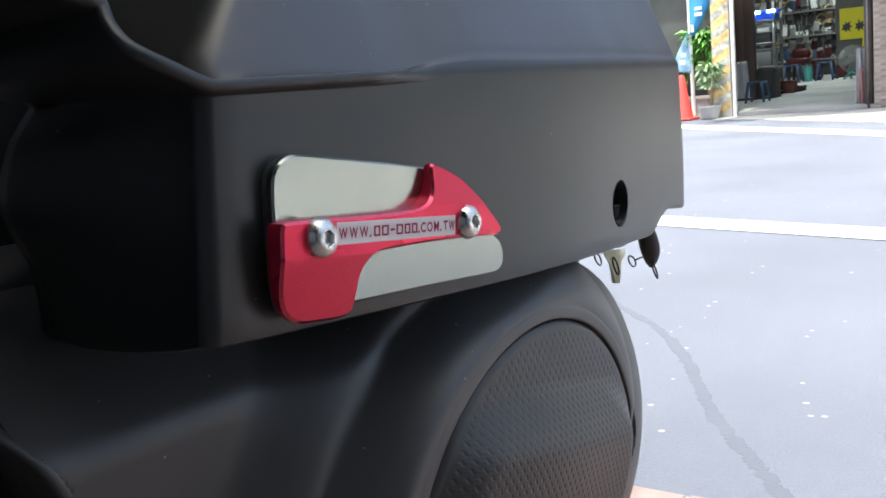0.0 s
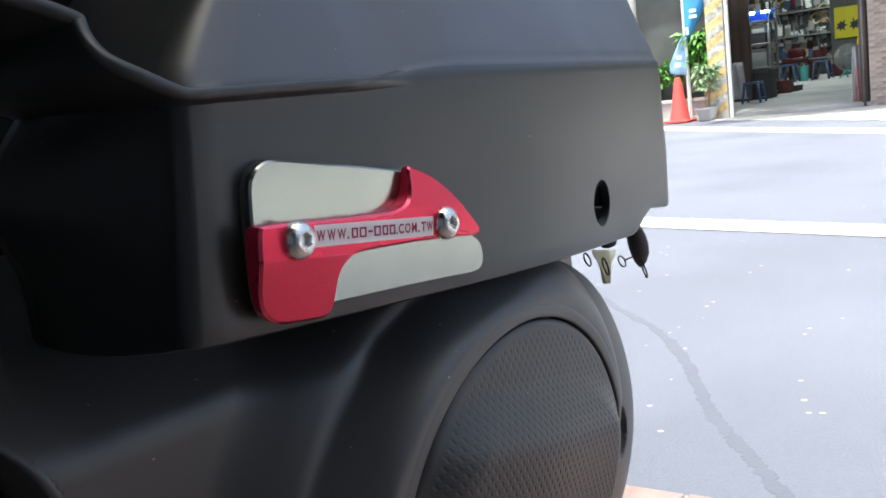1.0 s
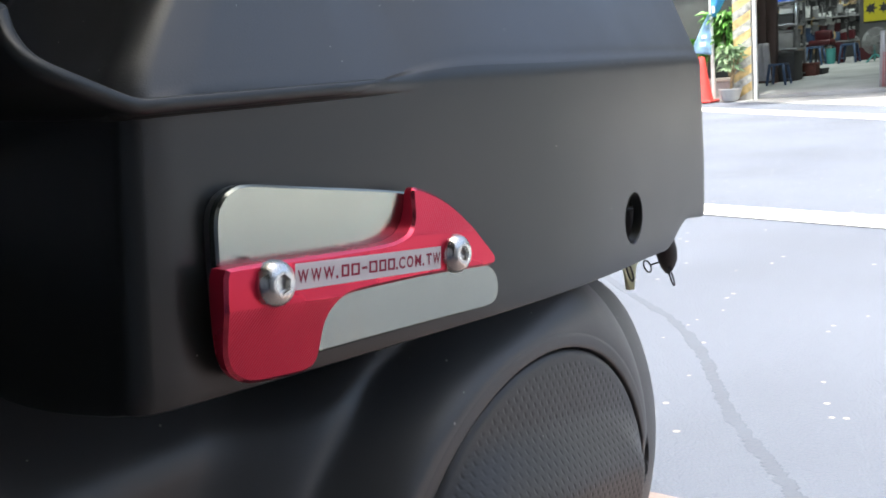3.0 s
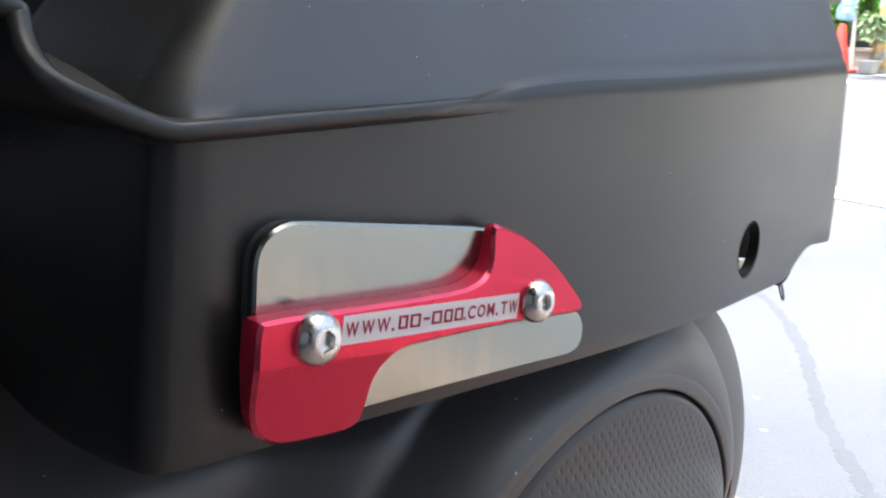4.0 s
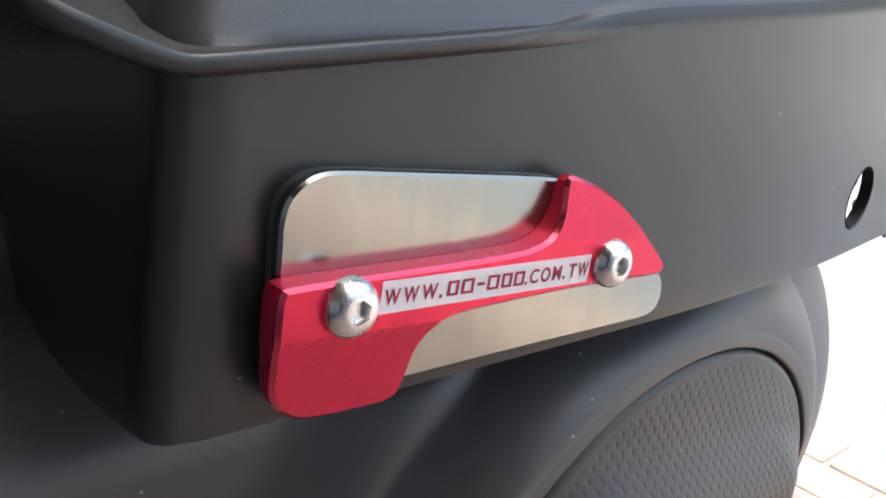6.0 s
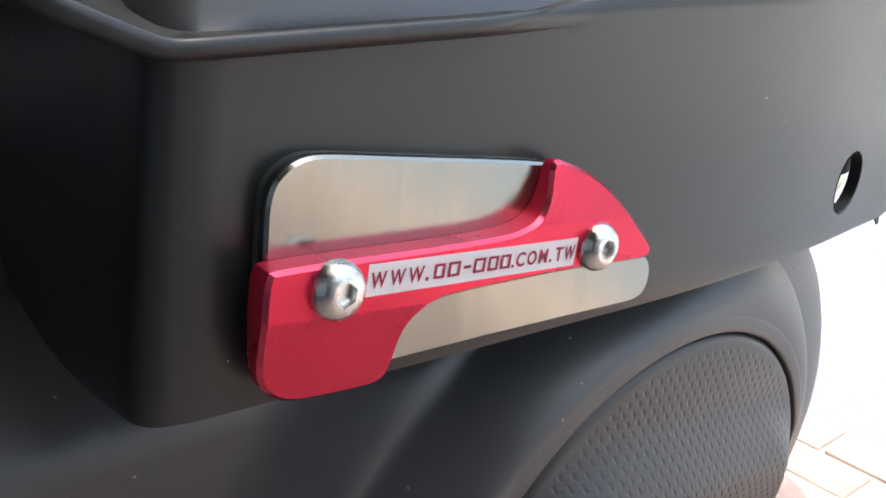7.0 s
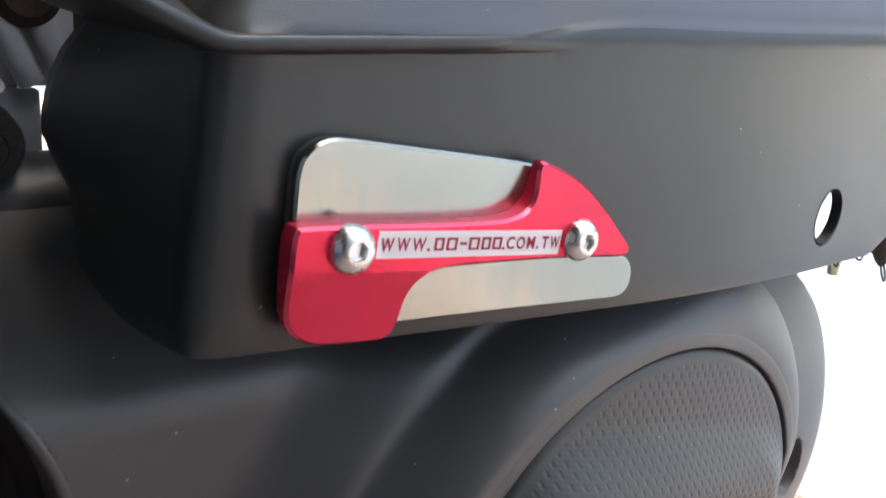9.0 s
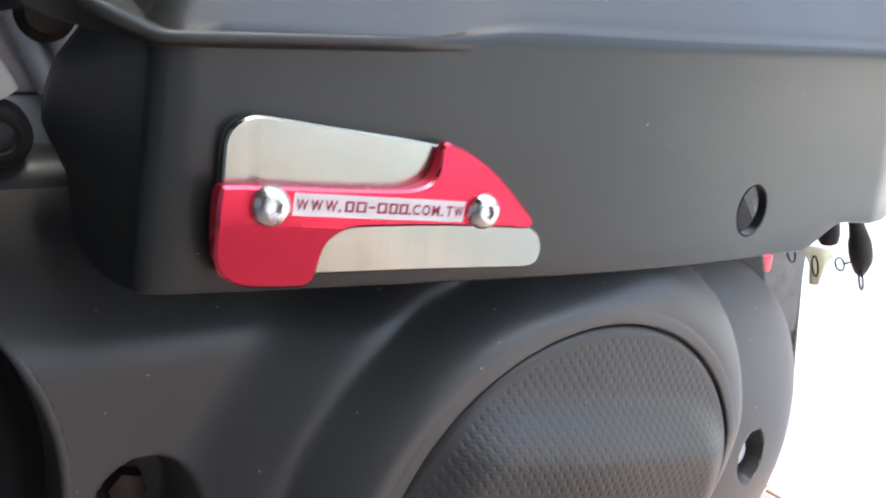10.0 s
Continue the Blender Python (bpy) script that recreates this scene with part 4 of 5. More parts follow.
M_SIGN = material("yellow_poster", (0.75, 0.66, 0.03), 0.6, mottle=0.06, mottle_scale=4)
M_GREYP = material("grey_plastic", (0.28, 0.28, 0.28), 0.5, mottle=0.15, mottle_scale=5)
M_CARD = material("brown_cardboard", (0.42, 0.31, 0.19), 0.8, mottle=0.15, mottle_scale=6, per_object=0.3)
M_TOOL = material("oily_tool_steel", (0.33, 0.33, 0.33), 0.4, 0.6, mottle=0.3, mottle_scale=9, per_object=0.5)
M_BLUEP = material("bright_blue_plastic", (0.03, 0.12, 0.75), 0.35, mottle=0.1, mottle_scale=6)
M_FABRIC = material("pale_cloth", (0.50, 0.50, 0.51), 0.9, mottle=0.12, mottle_scale=9)


def glow(name, color, strength):
    m = bpy.data.materials.new(name)
    m.use_nodes = True
    b = m.node_tree.nodes["Principled BSDF"]
    b.inputs["Emission Color"].default_value, b.inputs["Emission Strength"].default_value = (*color, 1), strength
    return m


M_GLOW = glow("blue_white_lamp", (0.35, 0.6, 1.0), 14.0)


def floor_z(x):
    return 0.018 + 0.042 * (x - 13.2)


# setting
sheet("pavement_far", [(2.6, -3.7), (8.4, 1.35), (9.55, 1.95), (12.35, 4.36), (18.5, 10.2), (13.25, 14.0), (13.25, -3.7)], 0.012, M_CONCRETE, "pale worn concrete apron before the shop", "pavement", 0.05)
bm = bmesh.new()
grid(bm, [[(x, y, floor_z(x)) for y in (2.4, 9.5)] for x in (13.15, 27.0)])
bm.verts.ensure_lookup_table()
ob = new("floor", mesh_from(bm, "floor", False))
ob.data.materials.append(M_CONCRETE)
ob.modifiers.new("thick", "SOLIDIFY").thickness = 0.05
tagged(ob, "grey concrete shop floor", "floor", kind="structure")
block("wall_left", (13.62, 4.80, 0), (13.85, 16.0, 4.2), M_DARKWALL, "dark weathered wall left of the shop")
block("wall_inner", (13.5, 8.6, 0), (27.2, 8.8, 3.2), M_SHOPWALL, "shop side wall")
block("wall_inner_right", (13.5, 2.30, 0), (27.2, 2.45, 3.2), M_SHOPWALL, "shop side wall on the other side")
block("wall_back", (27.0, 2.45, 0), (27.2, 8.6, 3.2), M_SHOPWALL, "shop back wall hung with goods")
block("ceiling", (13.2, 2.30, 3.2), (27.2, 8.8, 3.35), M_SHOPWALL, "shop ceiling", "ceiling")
block("lintel", (13.25, 2.30, 2.5), (13.5, 4.80, 3.2), M_BROWN, "dark lintel over the shop opening", "trim")
block("awning", (11.0, 0.6, 2.75), (13.25, 4.42, 2.82), M_GREYP, "grey sheet awning over the shop front", "awning")
block("wall_right", (13.2, -6.0, 0), (13.5, 2.62, 4.2), M_SHOPWALL, "wall right of the shop")
block("wall_upper", (13.25, 2.66, 3.35), (13.5, 4.80, 4.2), M_SHOPWALL, "wall above the shop")


def column():
    c = thing("striped_column", "square column with worn yellow and black warning stripes", "column", at=(13.12, 4.71, 0))
    part("shaft", box(bmesh.new(), (-0.12, -0.13, 0), (0.13, 0.13, 4.2), 0.012, 2), M_PLASTER, c)
    for k in range(10):
        z = -0.02 + 0.24 * k
        bm = bmesh.new()
        vs = [bm.verts.new((-0.124, y, zz)) for y, zz in ((0.125, z + 0.03), (-0.125, z + 0.17), (-0.125, z + 0.29), (0.125, z + 0.15))]
        bm.faces.new(vs)
        part("stripe", bm, M_YELLOW, c, "worn yellow stripe", smooth=False)
        bm = bmesh.new()
        vs = [bm.verts.new((-0.124, y, zz)) for y, zz in ((0.125, z + 0.15), (-0.125, z + 0.29), (-0.125, z + 0.41), (0.125, z + 0.27))]
        bm.faces.new(vs)
        part("stripe", bm, M_STRIPE, c, "faded grey-black stripe", smooth=False)
    bm = bmesh.new()
    tube(bm, [(-0.09, -0.165, 0.0), (-0.09, -0.165, 4.0)], 0.028, 14)
    part("downpipe", bm, M_WHITE, c, "white plastic downpipe")
    return c


column()


def traffic_cone():
    c = thing("traffic_cone", "faded red plastic traffic cone on the road edge", "cone", at=(12.90, 5.26, 0.012))
    bm = bmesh.new()
    box(bm, (-0.18, -0.18, 0), (0.18, 0.18, 0.035), 0.012, 2)
    part("base", bm, M_CONE, c)
    bm = bmesh.new()
    spin(bm, [(0.150, 0.03), (0.142, 0.06), (0.105, 0.25), (0.070, 0.46), (0.045, 0.62), (0.036, 0.64), (0.030, 0.63)], (0, 0, 0), (0, 0, 1), 32)
    part("body", bm, M_CONE, c)
    return c


traffic_cone()


def planter():
    c = thing("planter", "grey concrete trough planter before the column", "planter", at=(13.40, 5.62, 0.012))
    bm = bmesh.new()
    box(bm, (-0.16, -0.62, 0.0), (0.16, 0.62, 0.30), 0.012, 2)
    part("trough", bm, M_CONCRETE, c)
    bm = bmesh.new()
    box(bm, (-0.19, -0.66, 0.27), (0.19, 0.66, 0.325), 0.012, 2)
    part("rim", bm, M_PLASTER, c, "pale worn rim")
    return c


planter()


def leafy_plant(at, height, count, spread, seed, leaf_len, mat=M_LEAF, label="bright green leafy plant in the trough", group="plants in the trough"):
    """A potted shrub: thin stems with many drooping leaves."""
    rnd = random.Random(seed)
    c = thing("leafy_plant", label, "plant", group, at)
    for k in range(3):
        bm = bmesh.new()
        a = rnd.uniform(0, 6.28)
        dx, dy = 0.10 * math.cos(a), 0.14 * math.sin(a)
        tube(bm, [(0, 0, 0), (dx * 0.4, dy * 0.4, height * 0.4), (dx, dy, height * 0.75)], [0.016, 0.012, 0.007], 8)
        part("stem", bm, M_STEM, c)
    bm = bmesh.new()
    for k in range(count):
        a, h = rnd.uniform(0, 6.28), height * (0.50 + 0.54 * rnd.random() ** 0.7)
        r = spread * rnd.uniform(0.15, 1.0)
        base = Vector((0.5 * r * math.cos(a), r * math.sin(a), h))
        out = Vector((math.cos(a), math.sin(a), rnd.uniform(-0.8, 0.5))).normalized()
        side = out.cross(Vector((rnd.uniform(-0.5, 0.5), rnd.uniform(-0.5, 0.5), 1))).normalized()
        ln, wd = leaf_len * rnd.uniform(0.6, 1.2), leaf_len * rnd.uniform(0.16, 0.26)
        tip = base + out * ln + Vector((0, 0, -0.25 * ln))
        mid = base + out * ln * 0.5 + Vector((0, 0, 0.05 * ln))
        v = [bm.verts.new(p) for p in (base, mid + side * wd, tip, mid - side * wd)]
        bm.faces.new((v[0], v[1], v[2]))
        bm.faces.new((v[0], v[2], v[3]))
    ob = part("leaves", bm, mat, c, smooth=False)
    tagged(ob, kind="stuff")
    return c


def plant_pot(at):
    c = thing("plant_pot", "pale worn round plant pot before the column", "pot", at=at)
    bm = bmesh.new()
    spin(bm, [(0.0, 0.0), (0.09, 0.0), (0.115, 0.03), (0.150, 0.15), (0.160, 0.16), (0.160, 0.18), (0.145, 0.18), (0.135, 0.14), (0.0, 0.13)], (0, 0, 0), (0, 0, 1), 28)
    part("bowl", bm, M_CONCRETE, c)
    return c


plant_pot((12.86, 4.84, 0.012))
leafy_plant((13.30, 5.02, 0.33), 0.92, 340, 0.26, 1, 0.20)
leafy_plant((13.42, 5.42, 0.33), 0.55, 160, 0.18, 2, 0.13)
leafy_plant((13.40, 5.82, 0.33), 0.50, 180, 0.22, 3, 0.14)
leafy_plant((12.86, 4.84, 0.14), 0.62, 170, 0.15, 5, 0.13, M_LEAF_PALE, "pale green leafy plant in a round pot", "")
leafy_plant((13.40, 6.14, 0.33), 0.40, 120, 0.16, 4, 0.12)


def banner(at):
    c = thing("banner_flag", "blue banner cloth hanging from a white pole", "banner", at=at)
    bm = bmesh.new()
    tube(bm, [(0, 0, 0), (-0.01, 0.01, 2.6)], 0.028, 14)
    part("pole", bm, M_WHITE, c)
    for name, top, low, widths in (("banner_cloth", 2.5, 1.22, (-0.80, -0.06)), ("banner_tail", 1.18, 0.66, (0.02, 0.28))):
        bm = bmesh.new()
        rows = []
        for k in range(15):
            f = k / 14
            z = top + (low - top) * f
            w = widths[0] + (widths[1] - widths[0]) * f if name == "banner_cloth" else (widths[0] + (widths[1] - widths[0]) * min(1, f * 1.3))
            rows.append([(-0.03 + 0.05 * math.sin(3 * f + 5 * u) * u, w * u, z - 0.05 * u * (1 if name == "banner_cloth" else -1)) for u in np.linspace(0.02, 1, 9)])
        grid(bm, rows)
        bmesh.ops.recalc_face_normals(bm, faces=bm.faces)
        cl = part(name, bm, M_FLAG if name == "banner_cloth" else M_FLAG_PALE, c, "blue printed cloth" if name == "banner_cloth" else "pale blue twisted end")
        cl.modifiers.new("thick", "SOLIDIFY").thickness = 0.003
    for z, y, w, h in ((1.55, -0.17, 0.10, 0.045), (1.47, -0.17, 0.11, 0.045), (1.28, -0.07, 0.04, 0.10), (0.92, 0.08, 0.07, 0.05), (0.82, 0.10, 0.08, 0.06)):
        bm = bmesh.new()
        box(bm, (-0.105, y - w / 2, z - h / 2), (-0.098, y + w / 2, z + h / 2))
        part("printed_mark", bm, M_WHITE, c, "white printed mark", smooth=False)
    return c


banner((13.16, 5.20, 0.012))


def stool(at, mat, label, s=1.0, group="plastic stools"):
    c = thing("stool", label, "stool", group, at)
    bm = bmesh.new()
    box(bm, (-0.15 * s, -0.15 * s, 0.41 * s), (0.15 * s, 0.15 * s, 0.45 * s), 0.015 * s, 2)
    part("seat", bm, mat, c)
    for sx in (-1, 1):
        for sy in (-1, 1):
            bm = bmesh.new()
            tube(bm, [(sx * 0.18 * s, sy * 0.18 * s, 0), (sx * 0.125 * s, sy * 0.125 * s, 0.42 * s)], [0.022 * s, 0.028 * s], 8)
            part("leg", bm, mat, c)
    for sy in (-1, 1):
        bm = bmesh.new()
        tube(bm, [(-0.16 * s, sy * 0.16 * s, 0.15 * s), (0.16 * s, sy * 0.16 * s, 0.15 * s)], 0.012 * s, 8)
        part("rung", bm, mat, c)
    return c


stool((15.05, 4.90, floor_z(15.05)), M_STOOL, "dark blue plastic stool on the shop floor", 0.84)
stool((20.3, 5.90, floor_z(20.3)), M_STOOL, "dark plastic stool deep in the shop", 0.95)
stool((20.4, 5.26, floor_z(20.4)), M_STOOL, "dark plastic stool deep in the shop", 0.95)


def open_rack(at):
    c = thing("goods_rack", "steel rack stacked with grey boxes in the shop", "rack", at=at)
    for sy in (-0.36, 0.36):
        for sx in (-0.2, 0.2):
            bm = bmesh.new()
            box(bm, (sx - 0.02, sy - 0.02, 0), (sx + 0.02, sy + 0.02, 1.62))
            part("post", bm, M_TOOL, c)
    for z in (0.10, 0.52, 0.92, 1.30):
        bm = bmesh.new()
        box(bm, (-0.24, -0.38, z), (0.24, 0.38, z + 0.03), 0.005, 1)
        part("shelf", bm, M_TOOL, c)
    return c


RX = 16.6
rack_at = (RX, 5.40, floor_z(RX))
open_rack(rack_at)


def carton(at, size, mat, label, category="box", bevel=0.012):
    c = thing("carton", label, category, "boxes in the shop", at)
    sx, sy, sz = size
    part("body", box(bmesh.new(), (-sx / 2, -sy / 2, 0), (sx / 2, sy / 2, sz), bevel, 2), mat, c)
    part("lid", box(bmesh.new(), (-sx / 2 - 0.008, -sy / 2 - 0.008, sz * 0.86), (sx / 2 + 0.008, sy / 2 + 0.008, sz + 0.006), bevel * 0.6, 1), mat, c)
    return c


zf = floor_z(RX)
carton((RX, 5.40, zf + 0.13), (0.40, 0.62, 0.34), M_CARD, "brown carton low on the rack")
carton((RX, 5.40, zf + 0.55), (0.40, 0.60, 0.30), M_GREYP, "grey plastic crate on the rack")
carton((RX, 5.40, zf + 0.95), (0.40, 0.60, 0.165), M_BLACK, "black plastic crate on the rack")
carton((RX - 0.05, 5.32, zf + 1.33), (0.36, 0.56, 0.09), M_BLUEP, "bright blue plastic bin on the rack top")
carton((RX - 0.02, 5.22, zf + 1.125), (0.34, 0.22, 0.13), M_WHITE, "white box on a full rack shelf")
carton((15.9, 5.06, floor_z(15.9)), (0.42, 0.40, 0.52), M_BLACK, "black bin behind the stool")
carton((16.9, 4.98, floor_z(16.9)), (0.26, 0.26, 0.26), M_RUST, "rusty red bundle beside the rack")
carton((17.2, 5.02, floor_z(17.2)), (0.40, 0.42, 0.14), M_BLACK, "black tray on the floor beside the rack")
rnd = random.Random(33)
SMALL = [(M_BLACK, "small black case in the shop"), (M_BLACK, "small black case in the shop"), (M_REDP, "small dark red case in the shop"), (M_STOOL, "small navy case in the shop"),
         (M_CARD, "small brown carton in the shop"), (M_GREYP, "small grey case in the shop"), (M_BLACK, "small black case in the shop")]
for k in range(8):
    mat, label = SMALL[k % len(SMALL)]
    h, w = rnd.uniform(0.16, 0.36), rnd.uniform(0.14, 0.26)
    y = 5.72 + 0.075 * k + rnd.uniform(-0.02, 0.02)
    x = 21.4 + 0.25 * (k % 4)
    carton((x, y, floor_z(x)), (0.26, w, h), mat, label)
    if k % 2 == 0:
        mat, label = SMALL[(k * 3 + 2) % len(SMALL)]
        carton((x, y + 0.01, floor_z(x) + h + 0.008), (0.22, w * 0.8, rnd.uniform(0.12, 0.26)), mat, label)
carton((21.0, 5.12, floor_z(21.0)), (0.22, 0.26, 0.30), M_REDP, "red fuel can on the shop floor")
carton((22.9, 5.62, floor_z(22.9)), (0.30, 0.22, 0.42), M_CARD, "brown carton against the goods")
carton((20.6, 5.48, floor_z(20.6)), (0.14, 0.13, 0.36), M_REDP, "red canister between the stools")


def tall_locker(at):
    c = thing("tall_locker", "dark brown tall steel locker inside the shop", "locker", at=at)
    part("body", box(bmesh.new(), (0.0, -0.155, 0), (0.12, 0.155, 2.5), 0.01, 1), M_BROWN, c)
    for y in (-0.078, 0.078):
        part("door", box(bmesh.new(), (-0.015, y - 0.074, 0.05), (0.0, y + 0.074, 2.45), 0.004, 1), M_BROWN, c)
    return c


tall_locker((15.6, 5.27, floor_z(15.6)))


def padded_bench(at):
    """A worn work seat with a dark red cushion and back."""
    c = thing("padded_bench", "dark red padded seat on black legs in the shop", "seat", at=at)
    part("cushion", box(bmesh.new(), (-0.22, -0.16, 0.42), (0.22, 0.30, 0.54), 0.05, 3), M_REDP, c)
    part("backrest", box(bmesh.new(), (0.16, -0.08, 0.52), (0.28, 0.28, 0.74), 0.05, 3), M_REDP, c)
    for sx in (-0.18, 0.18):
        for sy in (-0.12, 0.25):
            part("leg", tube(bmesh.new(), [(sx, sy, 0), (sx * 0.9, sy * 0.9, 0.44)], 0.03, 8), M_BLACK, c)
    return c


padded_bench((21.0, 5.90, floor_z(20.75)))


def lamp_bar(at):
    c = thing("strip_lamp", "small blue-white strip lamp over the rack", "lamp", at=at)
    part("housing", box(bmesh.new(), (-0.03, -0.34, 0.0), (0.05, 0.34, 0.05), 0.01, 2), M_BLUEP, c)
    for y in (-0.20, 0.05):
        part("bulb", box(bmesh.new(), (-0.05, y - 0.07, 0.005), (-0.03, y + 0.07, 0.045), 0.008, 2), M_GLOW, c)
    return c


lamp_bar((RX - 0.25, 5.25, zf + 1.43))


def bucket(at):
    c = thing("bucket", "teal plastic bucket on the shop floor", "bucket", at=at)
    bm = bmesh.new()
    spin(bm, [(0.0, 0.0), (0.075, 0.0), (0.078, 0.02), (0.094, 0.34), (0.102, 0.34), (0.102, 0.36), (0.090, 0.36), (0.072, 0.04), (0.0, 0.03)], (0, 0, 0), (0, 0, 1), 28)
    part("body", bm, M_TEAL, c)
    bm = bmesh.new()
    tube(bm, [(0, 0.096 * math.cos(a), 0.35 + 0.05 * math.sin(a)) for a in np.linspace(0, math.pi, 13)], 0.008, 6)
    part("handle", bm, M_TOOL, c)
    return c


bucket((20.4, 5.62, floor_z(20.4)))


def pedestal_fan(at):
    c = thing("pedestal_fan", "grey pedestal fan with a round wire cage", "fan", at=at)
    for a in (0.3, 2.4, 4.5):
        bm = bmesh.new()
        tube(bm, [(0.24 * math.cos(a), 0.24 * math.sin(a), 0.0), (0, 0, 0.20)], 0.018, 8)
        part("leg", bm, M_TEAL, c)
    bm = bmesh.new()
    tube(bm, [(0, 0, 0.18), (0, 0, 0.40)], 0.022, 10)
    part("pole", bm, M_TEAL, c)
    bm = bmesh.new()
    for r in np.linspace(0.05, 0.40, 13):
        tube(bm, [(-0.10 + 0.18 * (r / 0.4) ** 2, 0.66 * r * math.cos(a), 0.44 + 0.66 * r * math.sin(a)) for a in np.linspace(0, 2 * math.pi, 37)], 0.006, 5, False)
    part("cage", bm, M_GREYP, c, "grey wire cage")
    bm = bmesh.new()
    spin(bm, [(0.0, 0.0), (0.07, 0.0), (0.09, 0.06), (0.08, 0.22), (0.0, 0.24)], (-0.03, 0, 0.44), (1, 0, 0), 20)
    part("motor", bm, M_GREYP, c)
    for k in range(3):
        a0 = k * 2.094
        bm = bmesh.new()
        grid(bm, [[(-0.04 + 0.05 * v, r * math.cos(a0 + 0.9 * v), 0.44 + r * math.sin(a0 + 0.9 * v)) for v in np.linspace(0, 1, 5)] for r in (0.06, 0.14, 0.24)])
        b = part("blade", bm, M_GREYP, c)
        b.modifiers.new("thick", "SOLIDIFY").thickness = 0.004
    return c


pedestal_fan((20.1, 4.70, floor_z(20.1)))


def poster(at):
    c = thing("poster", "bright yellow poster with two dark printed shapes", "poster", at=at)
    part("sheet", box(bmesh.new(), (0, -0.31, 0), (0.012, 0.31, 0.64)), M_SIGN, c, smooth=False)
    rnd = random.Random(9)
    for y in (-0.09, 0.17):
        bm = bmesh.new()
        pts = []
        for k in range(14):
            r = 0.12 * (1 if k % 2 else 0.55) * rnd.uniform(0.8, 1.15)
            a = 2 * math.pi * k / 14
            pts.append(bm.verts.new((-0.004, y + r * math.cos(a), 0.26 + 1.1 * r * math.sin(a))))
        bm.faces.new(pts)
        part("printed_shape", bm, M_BLACK, c, "black printed shape", smooth=False)
    return c


poster((21.3, 4.90, 1.17))
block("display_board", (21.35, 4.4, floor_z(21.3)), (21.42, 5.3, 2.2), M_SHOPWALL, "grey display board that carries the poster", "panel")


def brown_post(y, x=13.2):
    c = thing("door_post", "dark brown steel door post of the shop", "post", "door posts", (x, y, 0))
    part("post_bar", box(bmesh.new(), (-0.05, -0.045, 0), (0.06, 0.045, 2.5), 0.006, 1), M_BROWN, c)
    part("guide_rail", box(bmesh.new(), (-0.065, -0.015, 0), (-0.05, 0.015, 2.5)), M_TOOL, c)
    return c


brown_post(2.82)


def hanging_cloth(at, w, h, mat, label):
    c = thing("hanging_cloth", label, "cloth", at=at)
    bm = bmesh.new()
    grid(bm, [[(0.03 * math.sin(9 * u + 2 * v), (u - 0.5) * w * (0.8 + 0.3 * v), -v * h) for u in np.linspace(0, 1, 12)] for v in np.linspace(0, 1, 10)])
    o = part("cloth", bm, mat, c)
    o.modifiers.new("thick", "SOLIDIFY").thickness = 0.006
    return c


hanging_cloth((14.95, 5.10, 0.80), 0.20, 0.58, M_FABRIC, "pale cloth bag slumped beside the stool")
hanging_cloth((13.40, 2.97, 0.80), 0.11, 0.74, M_FABRIC, "pale sheets leaning at the door post")
hanging_cloth((13.36, 2.95, 0.52), 0.06, 0.46, M_PINK, "pinkish red cloth hung at the door post")
hanging_cloth((13.26, 2.87, 0.96), 0.06, 0.15, M_SIGN, "yellow cloth hung at the door post")


# unseen tube lamps, added under the shop ceiling to brighten the inside
def tube_lamp(at):
    c = thing("tube_lamp", "unseen white tube lamp added under the ceiling to light the shop", "lamp", "shop ceiling lamps", at)
    part("housing", box(bmesh.new(), (-0.06, -0.62, 0.03), (0.06, 0.62, 0.08), 0.01, 1), M_WHITE, c)
    part("tube", tube(bmesh.new(), [(0, -0.58, 0.012), (0, 0.58, 0.012)], 0.014, 10), M_TUBE, c)
    light = new("added_tube_light", bpy.data.lights.new("added_tube_light", "AREA"))
    light.data.shape, light.data.size, light.data.size_y, light.data.energy, light.data.color = "RECTANGLE", 0.05, 1.1, 17.0, (0.88, 0.97, 1.0)
    light.parent = c
    light.location = (0, 0, -0.012)
    return c


M_TUBE = glow("tube_glass", (0.95, 1.0, 0.97), 6.0)
for x in (15.6, 18.6, 21.4):
    tube_lamp((x, 5.3, 3.12))


# goods hung on the walls at the back
def wrench():
    c = thing("hanging_tool", "steel tool hung on the shop wall", "tool", "goods on the wall", (0, 0, -30))
    bm = bmesh.new()
    box(bm, (-0.012, -0.018, -0.14), (0.012, 0.018, 0.12), 0.006, 1)
    part("shank", bm, M_TOOL, c)
    bm = bmesh.new()
    spin(bm, [(0.02, -0.014), (0.045, -0.014), (0.045, 0.014), (0.02, 0.014)], (0, 0, 0.15), (1, 0, 0), 14)
    part("head", bm, M_TOOL, c)
    return c


def hoop(mat):
    c = thing("hanging_hoop", "round hoop hung on the shop wall", "hoop", "goods on the wall", (0, 0, -30))
    bm = bmesh.new()
    tube(bm, [(0, 0.11 * math.cos(a), 0.11 * math.sin(a)) for a in np.linspace(0, 2 * math.pi, 25)], 0.02, 8, False)
    part("ring", bm, mat, c)
    part("hook", tube(bmesh.new(), [(0.02, 0, 0.10), (0.02, 0, 0.16)], 0.006, 6), M_TOOL, c)
    return c


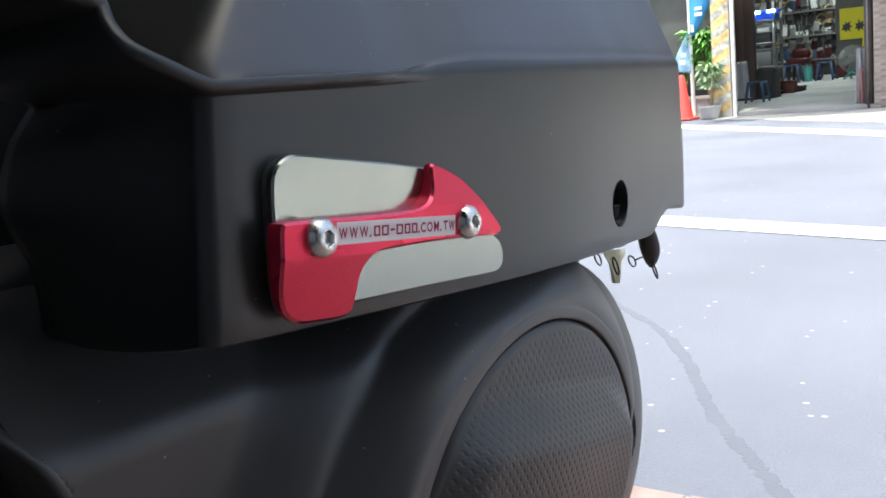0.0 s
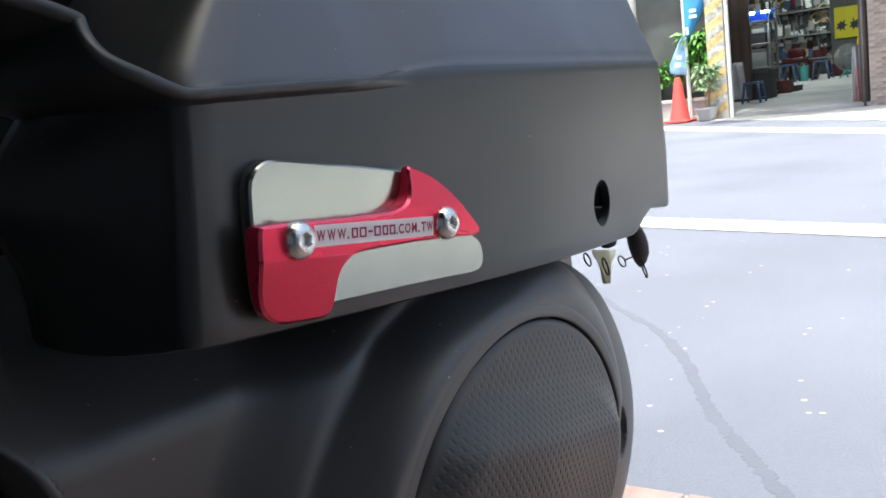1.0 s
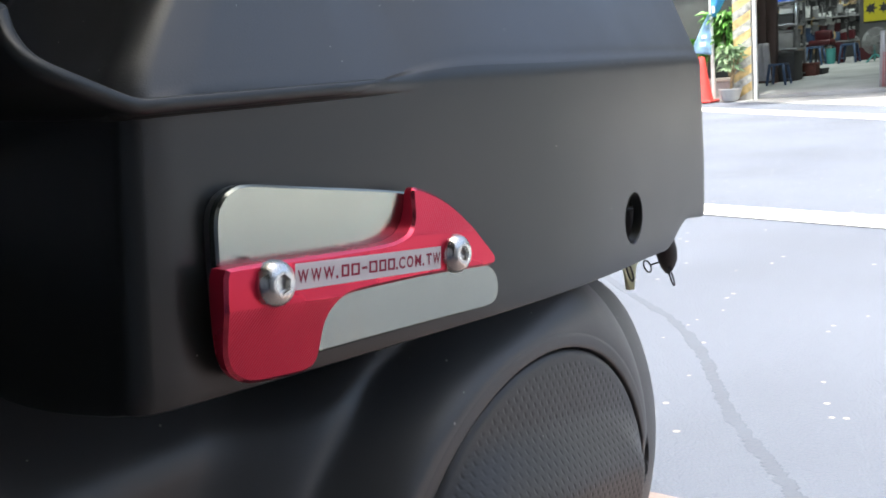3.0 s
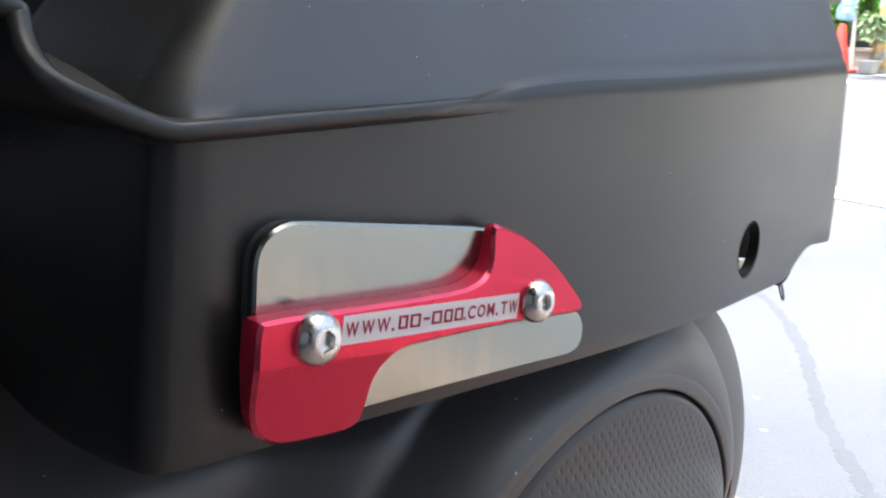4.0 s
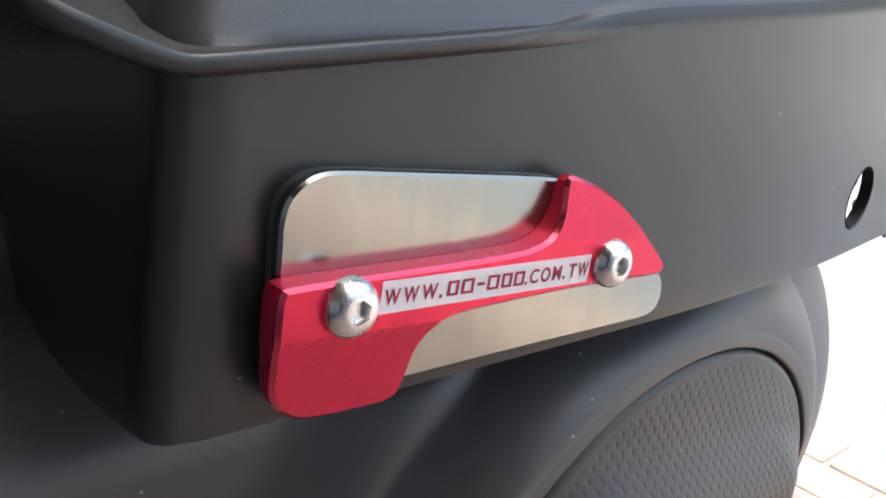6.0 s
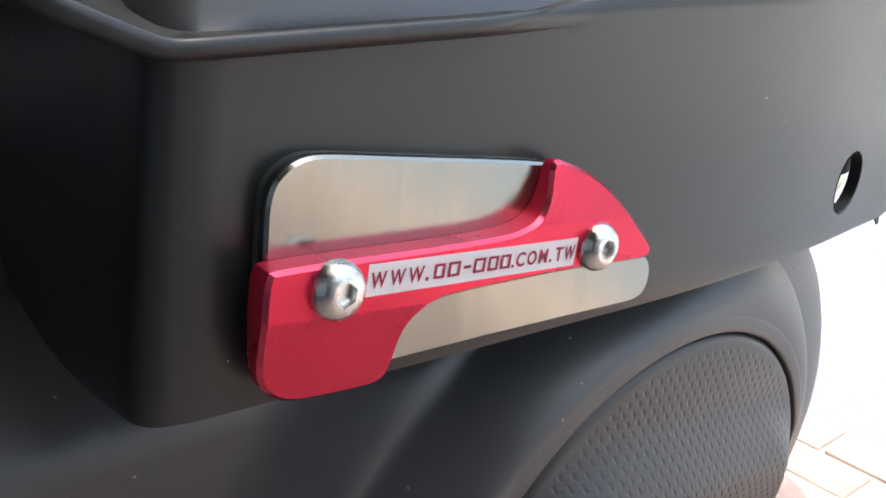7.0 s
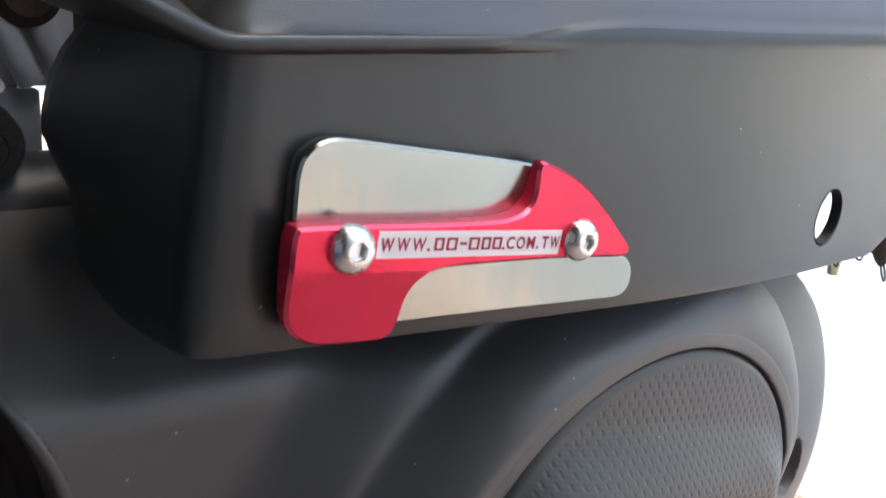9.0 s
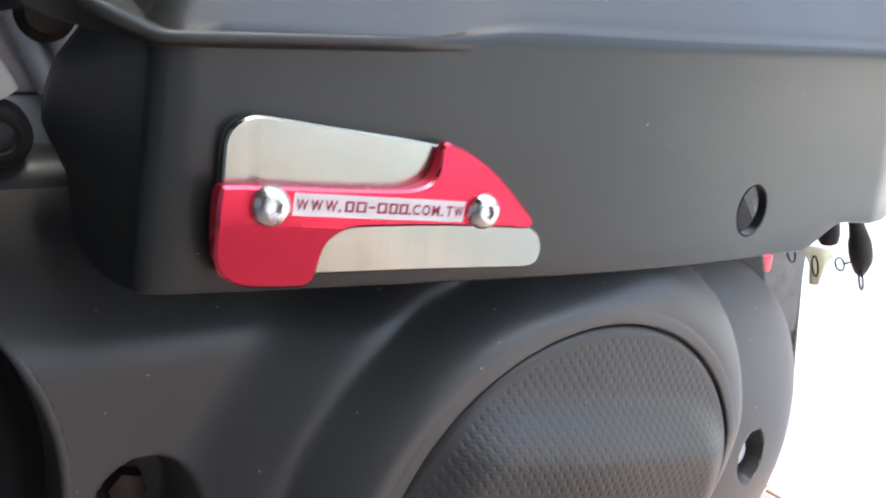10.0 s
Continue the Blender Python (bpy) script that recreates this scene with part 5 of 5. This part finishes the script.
def packet(mat, label):
    c = thing("hanging_packet", label, "packet", "goods on the wall", (0, 0, -30))
    part("bag", box(bmesh.new(), (-0.03, -0.07, -0.12), (0.03, 0.07, 0.08), 0.02, 2), mat, c)
    part("card", box(bmesh.new(), (-0.006, -0.07, 0.08), (0.006, 0.07, 0.15)), M_WHITE, c, smooth=False)
    return c


kinds = [wrench(), hoop(M_YELLOW), hoop(M_BLACK), packet(M_GREYP, "grey packet hung on the shop wall"), packet(M_REDP, "red packet hung on the shop wall"),
         packet(M_WHITE, "white packet hung on the shop wall"), packet(M_STOOL, "dark blue packet hung on the shop wall"), packet(M_CARD, "brown packet hung on the shop wall")]
weights = [7, 2, 4, 5, 1.2, 1.6, 2.5, 2]
rnd = random.Random(21)
for row in range(9):
    for k in range(19):
        y, z = 5.32 + 0.165 * k + rnd.uniform(-0.05, 0.05), 0.75 + 0.20 * row + rnd.uniform(-0.05, 0.05)
        src = kinds[1] if row == 8 and k < 11 and rnd.random() < 0.7 else rnd.choices(kinds, weights)[0]
        copy_thing(src, pose(22.86, y, z, rnd.uniform(-8, 8), 0, rnd.uniform(-20, 20)))
for src in kinds:
    for child in list(src.children_recursive):
        bpy.data.objects.remove(child)
    bpy.data.objects.remove(src)
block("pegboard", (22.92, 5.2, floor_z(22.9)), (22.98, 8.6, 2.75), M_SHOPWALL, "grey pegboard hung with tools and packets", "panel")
for z in (0.85, 1.40, 1.95):
    block("shelf_board", (22.62, 5.25, z - 0.03), (22.92, 8.5, z), M_TOOL, "steel shelf along the pegboard", "shelf")

# brick pier right of the shop
M_MORTAR = material("brown_mortar", (0.42, 0.37, 0.33), 0.9, grain=0.002, grain_scale=90)
pier = block("brick_pier", (13.02, 1.6, 0), (13.25, 2.72, 2.6), M_MORTAR, "pier faced with brown bricks", "pier")


def utility_pole():
    c = thing("utility_pole", "grey concrete pole at the far roadside", "pole", at=(13.15, 6.02, 0))
    bm = bmesh.new()
    tube(bm, [(0, 0, 0), (0, 0, 5.0)], [0.09, 0.08], 18)
    part("shaft", bm, M_CONCRETE, c)
    bm = bmesh.new()
    tube(bm, [(0, 0, 1.5), (0, 0, 1.56)], 0.10, 18)
    part("band", bm, M_TOOL, c)
    return c


utility_pole()

# ---------------------------------------------------------------- floor tiles, last
def tile_mesh(w, h):
    bm = bmesh.new()
    box(bm, (-w / 2, -h / 2, -0.006), (w / 2, h / 2, 0.004), 0.0012, 1)
    return mesh_from(bm, "tile", False)


random.seed(11)
WIDE, LONG, JOINT = 0.062, 0.124, 0.006
shared = tile_mesh(WIDE - JOINT, LONG - JOINT)
shared.materials.append(M_TILE)
joined = bmesh.new()
for i in range(28):
    for j in range(-48, 48):
        x, y = EDGE - WIDE * (i + 0.5), LONG * (j + 0.5 + 0.5 * (i % 2))
        if i < 14 and -3 <= j < 11:
            t = new("tile", shared)
            t.matrix_world = pose(x, y, 0.010 + random.uniform(-0.0008, 0.0008), random.uniform(-0.5, 0.5), random.uniform(-0.5, 0.5), random.uniform(-0.6, 0.6))
            t.parent = walkway
        else:
            box(joined, (x - WIDE / 2 + JOINT / 2, y - LONG / 2 + JOINT / 2, 0.004), (x + WIDE / 2 - JOINT / 2, y + LONG / 2 - JOINT / 2, 0.014))
rest = new("tile_rest", mesh_from(joined, "tile_rest", False))
rest.data.materials.append(M_TILE)
rest.parent = walkway
tagged(rest, "red floor tiles away from the road", kind="stuff")

# bricks on the pier
bm = bmesh.new()
box(bm, (-0.008, -0.070, -0.0160), (0.008, 0.070, 0.0160), 0.003, 1)
brick = mesh_from(bm, "brick", False)
brick.materials.append(M_BRICK)
random.seed(5)
for r in range(42):
    for k in range(8):
        y = 1.69 + 0.147 * k + (0.0735 if r % 2 else 0.0)
        if y > 2.66:
            continue
        b = new("brick", brick)
        b.matrix_world = pose(13.02 - random.uniform(0.001, 0.005), y, 0.03 + 0.038 * r, 0, random.uniform(-1, 1), random.uniform(-1, 1))
        b.parent = pier
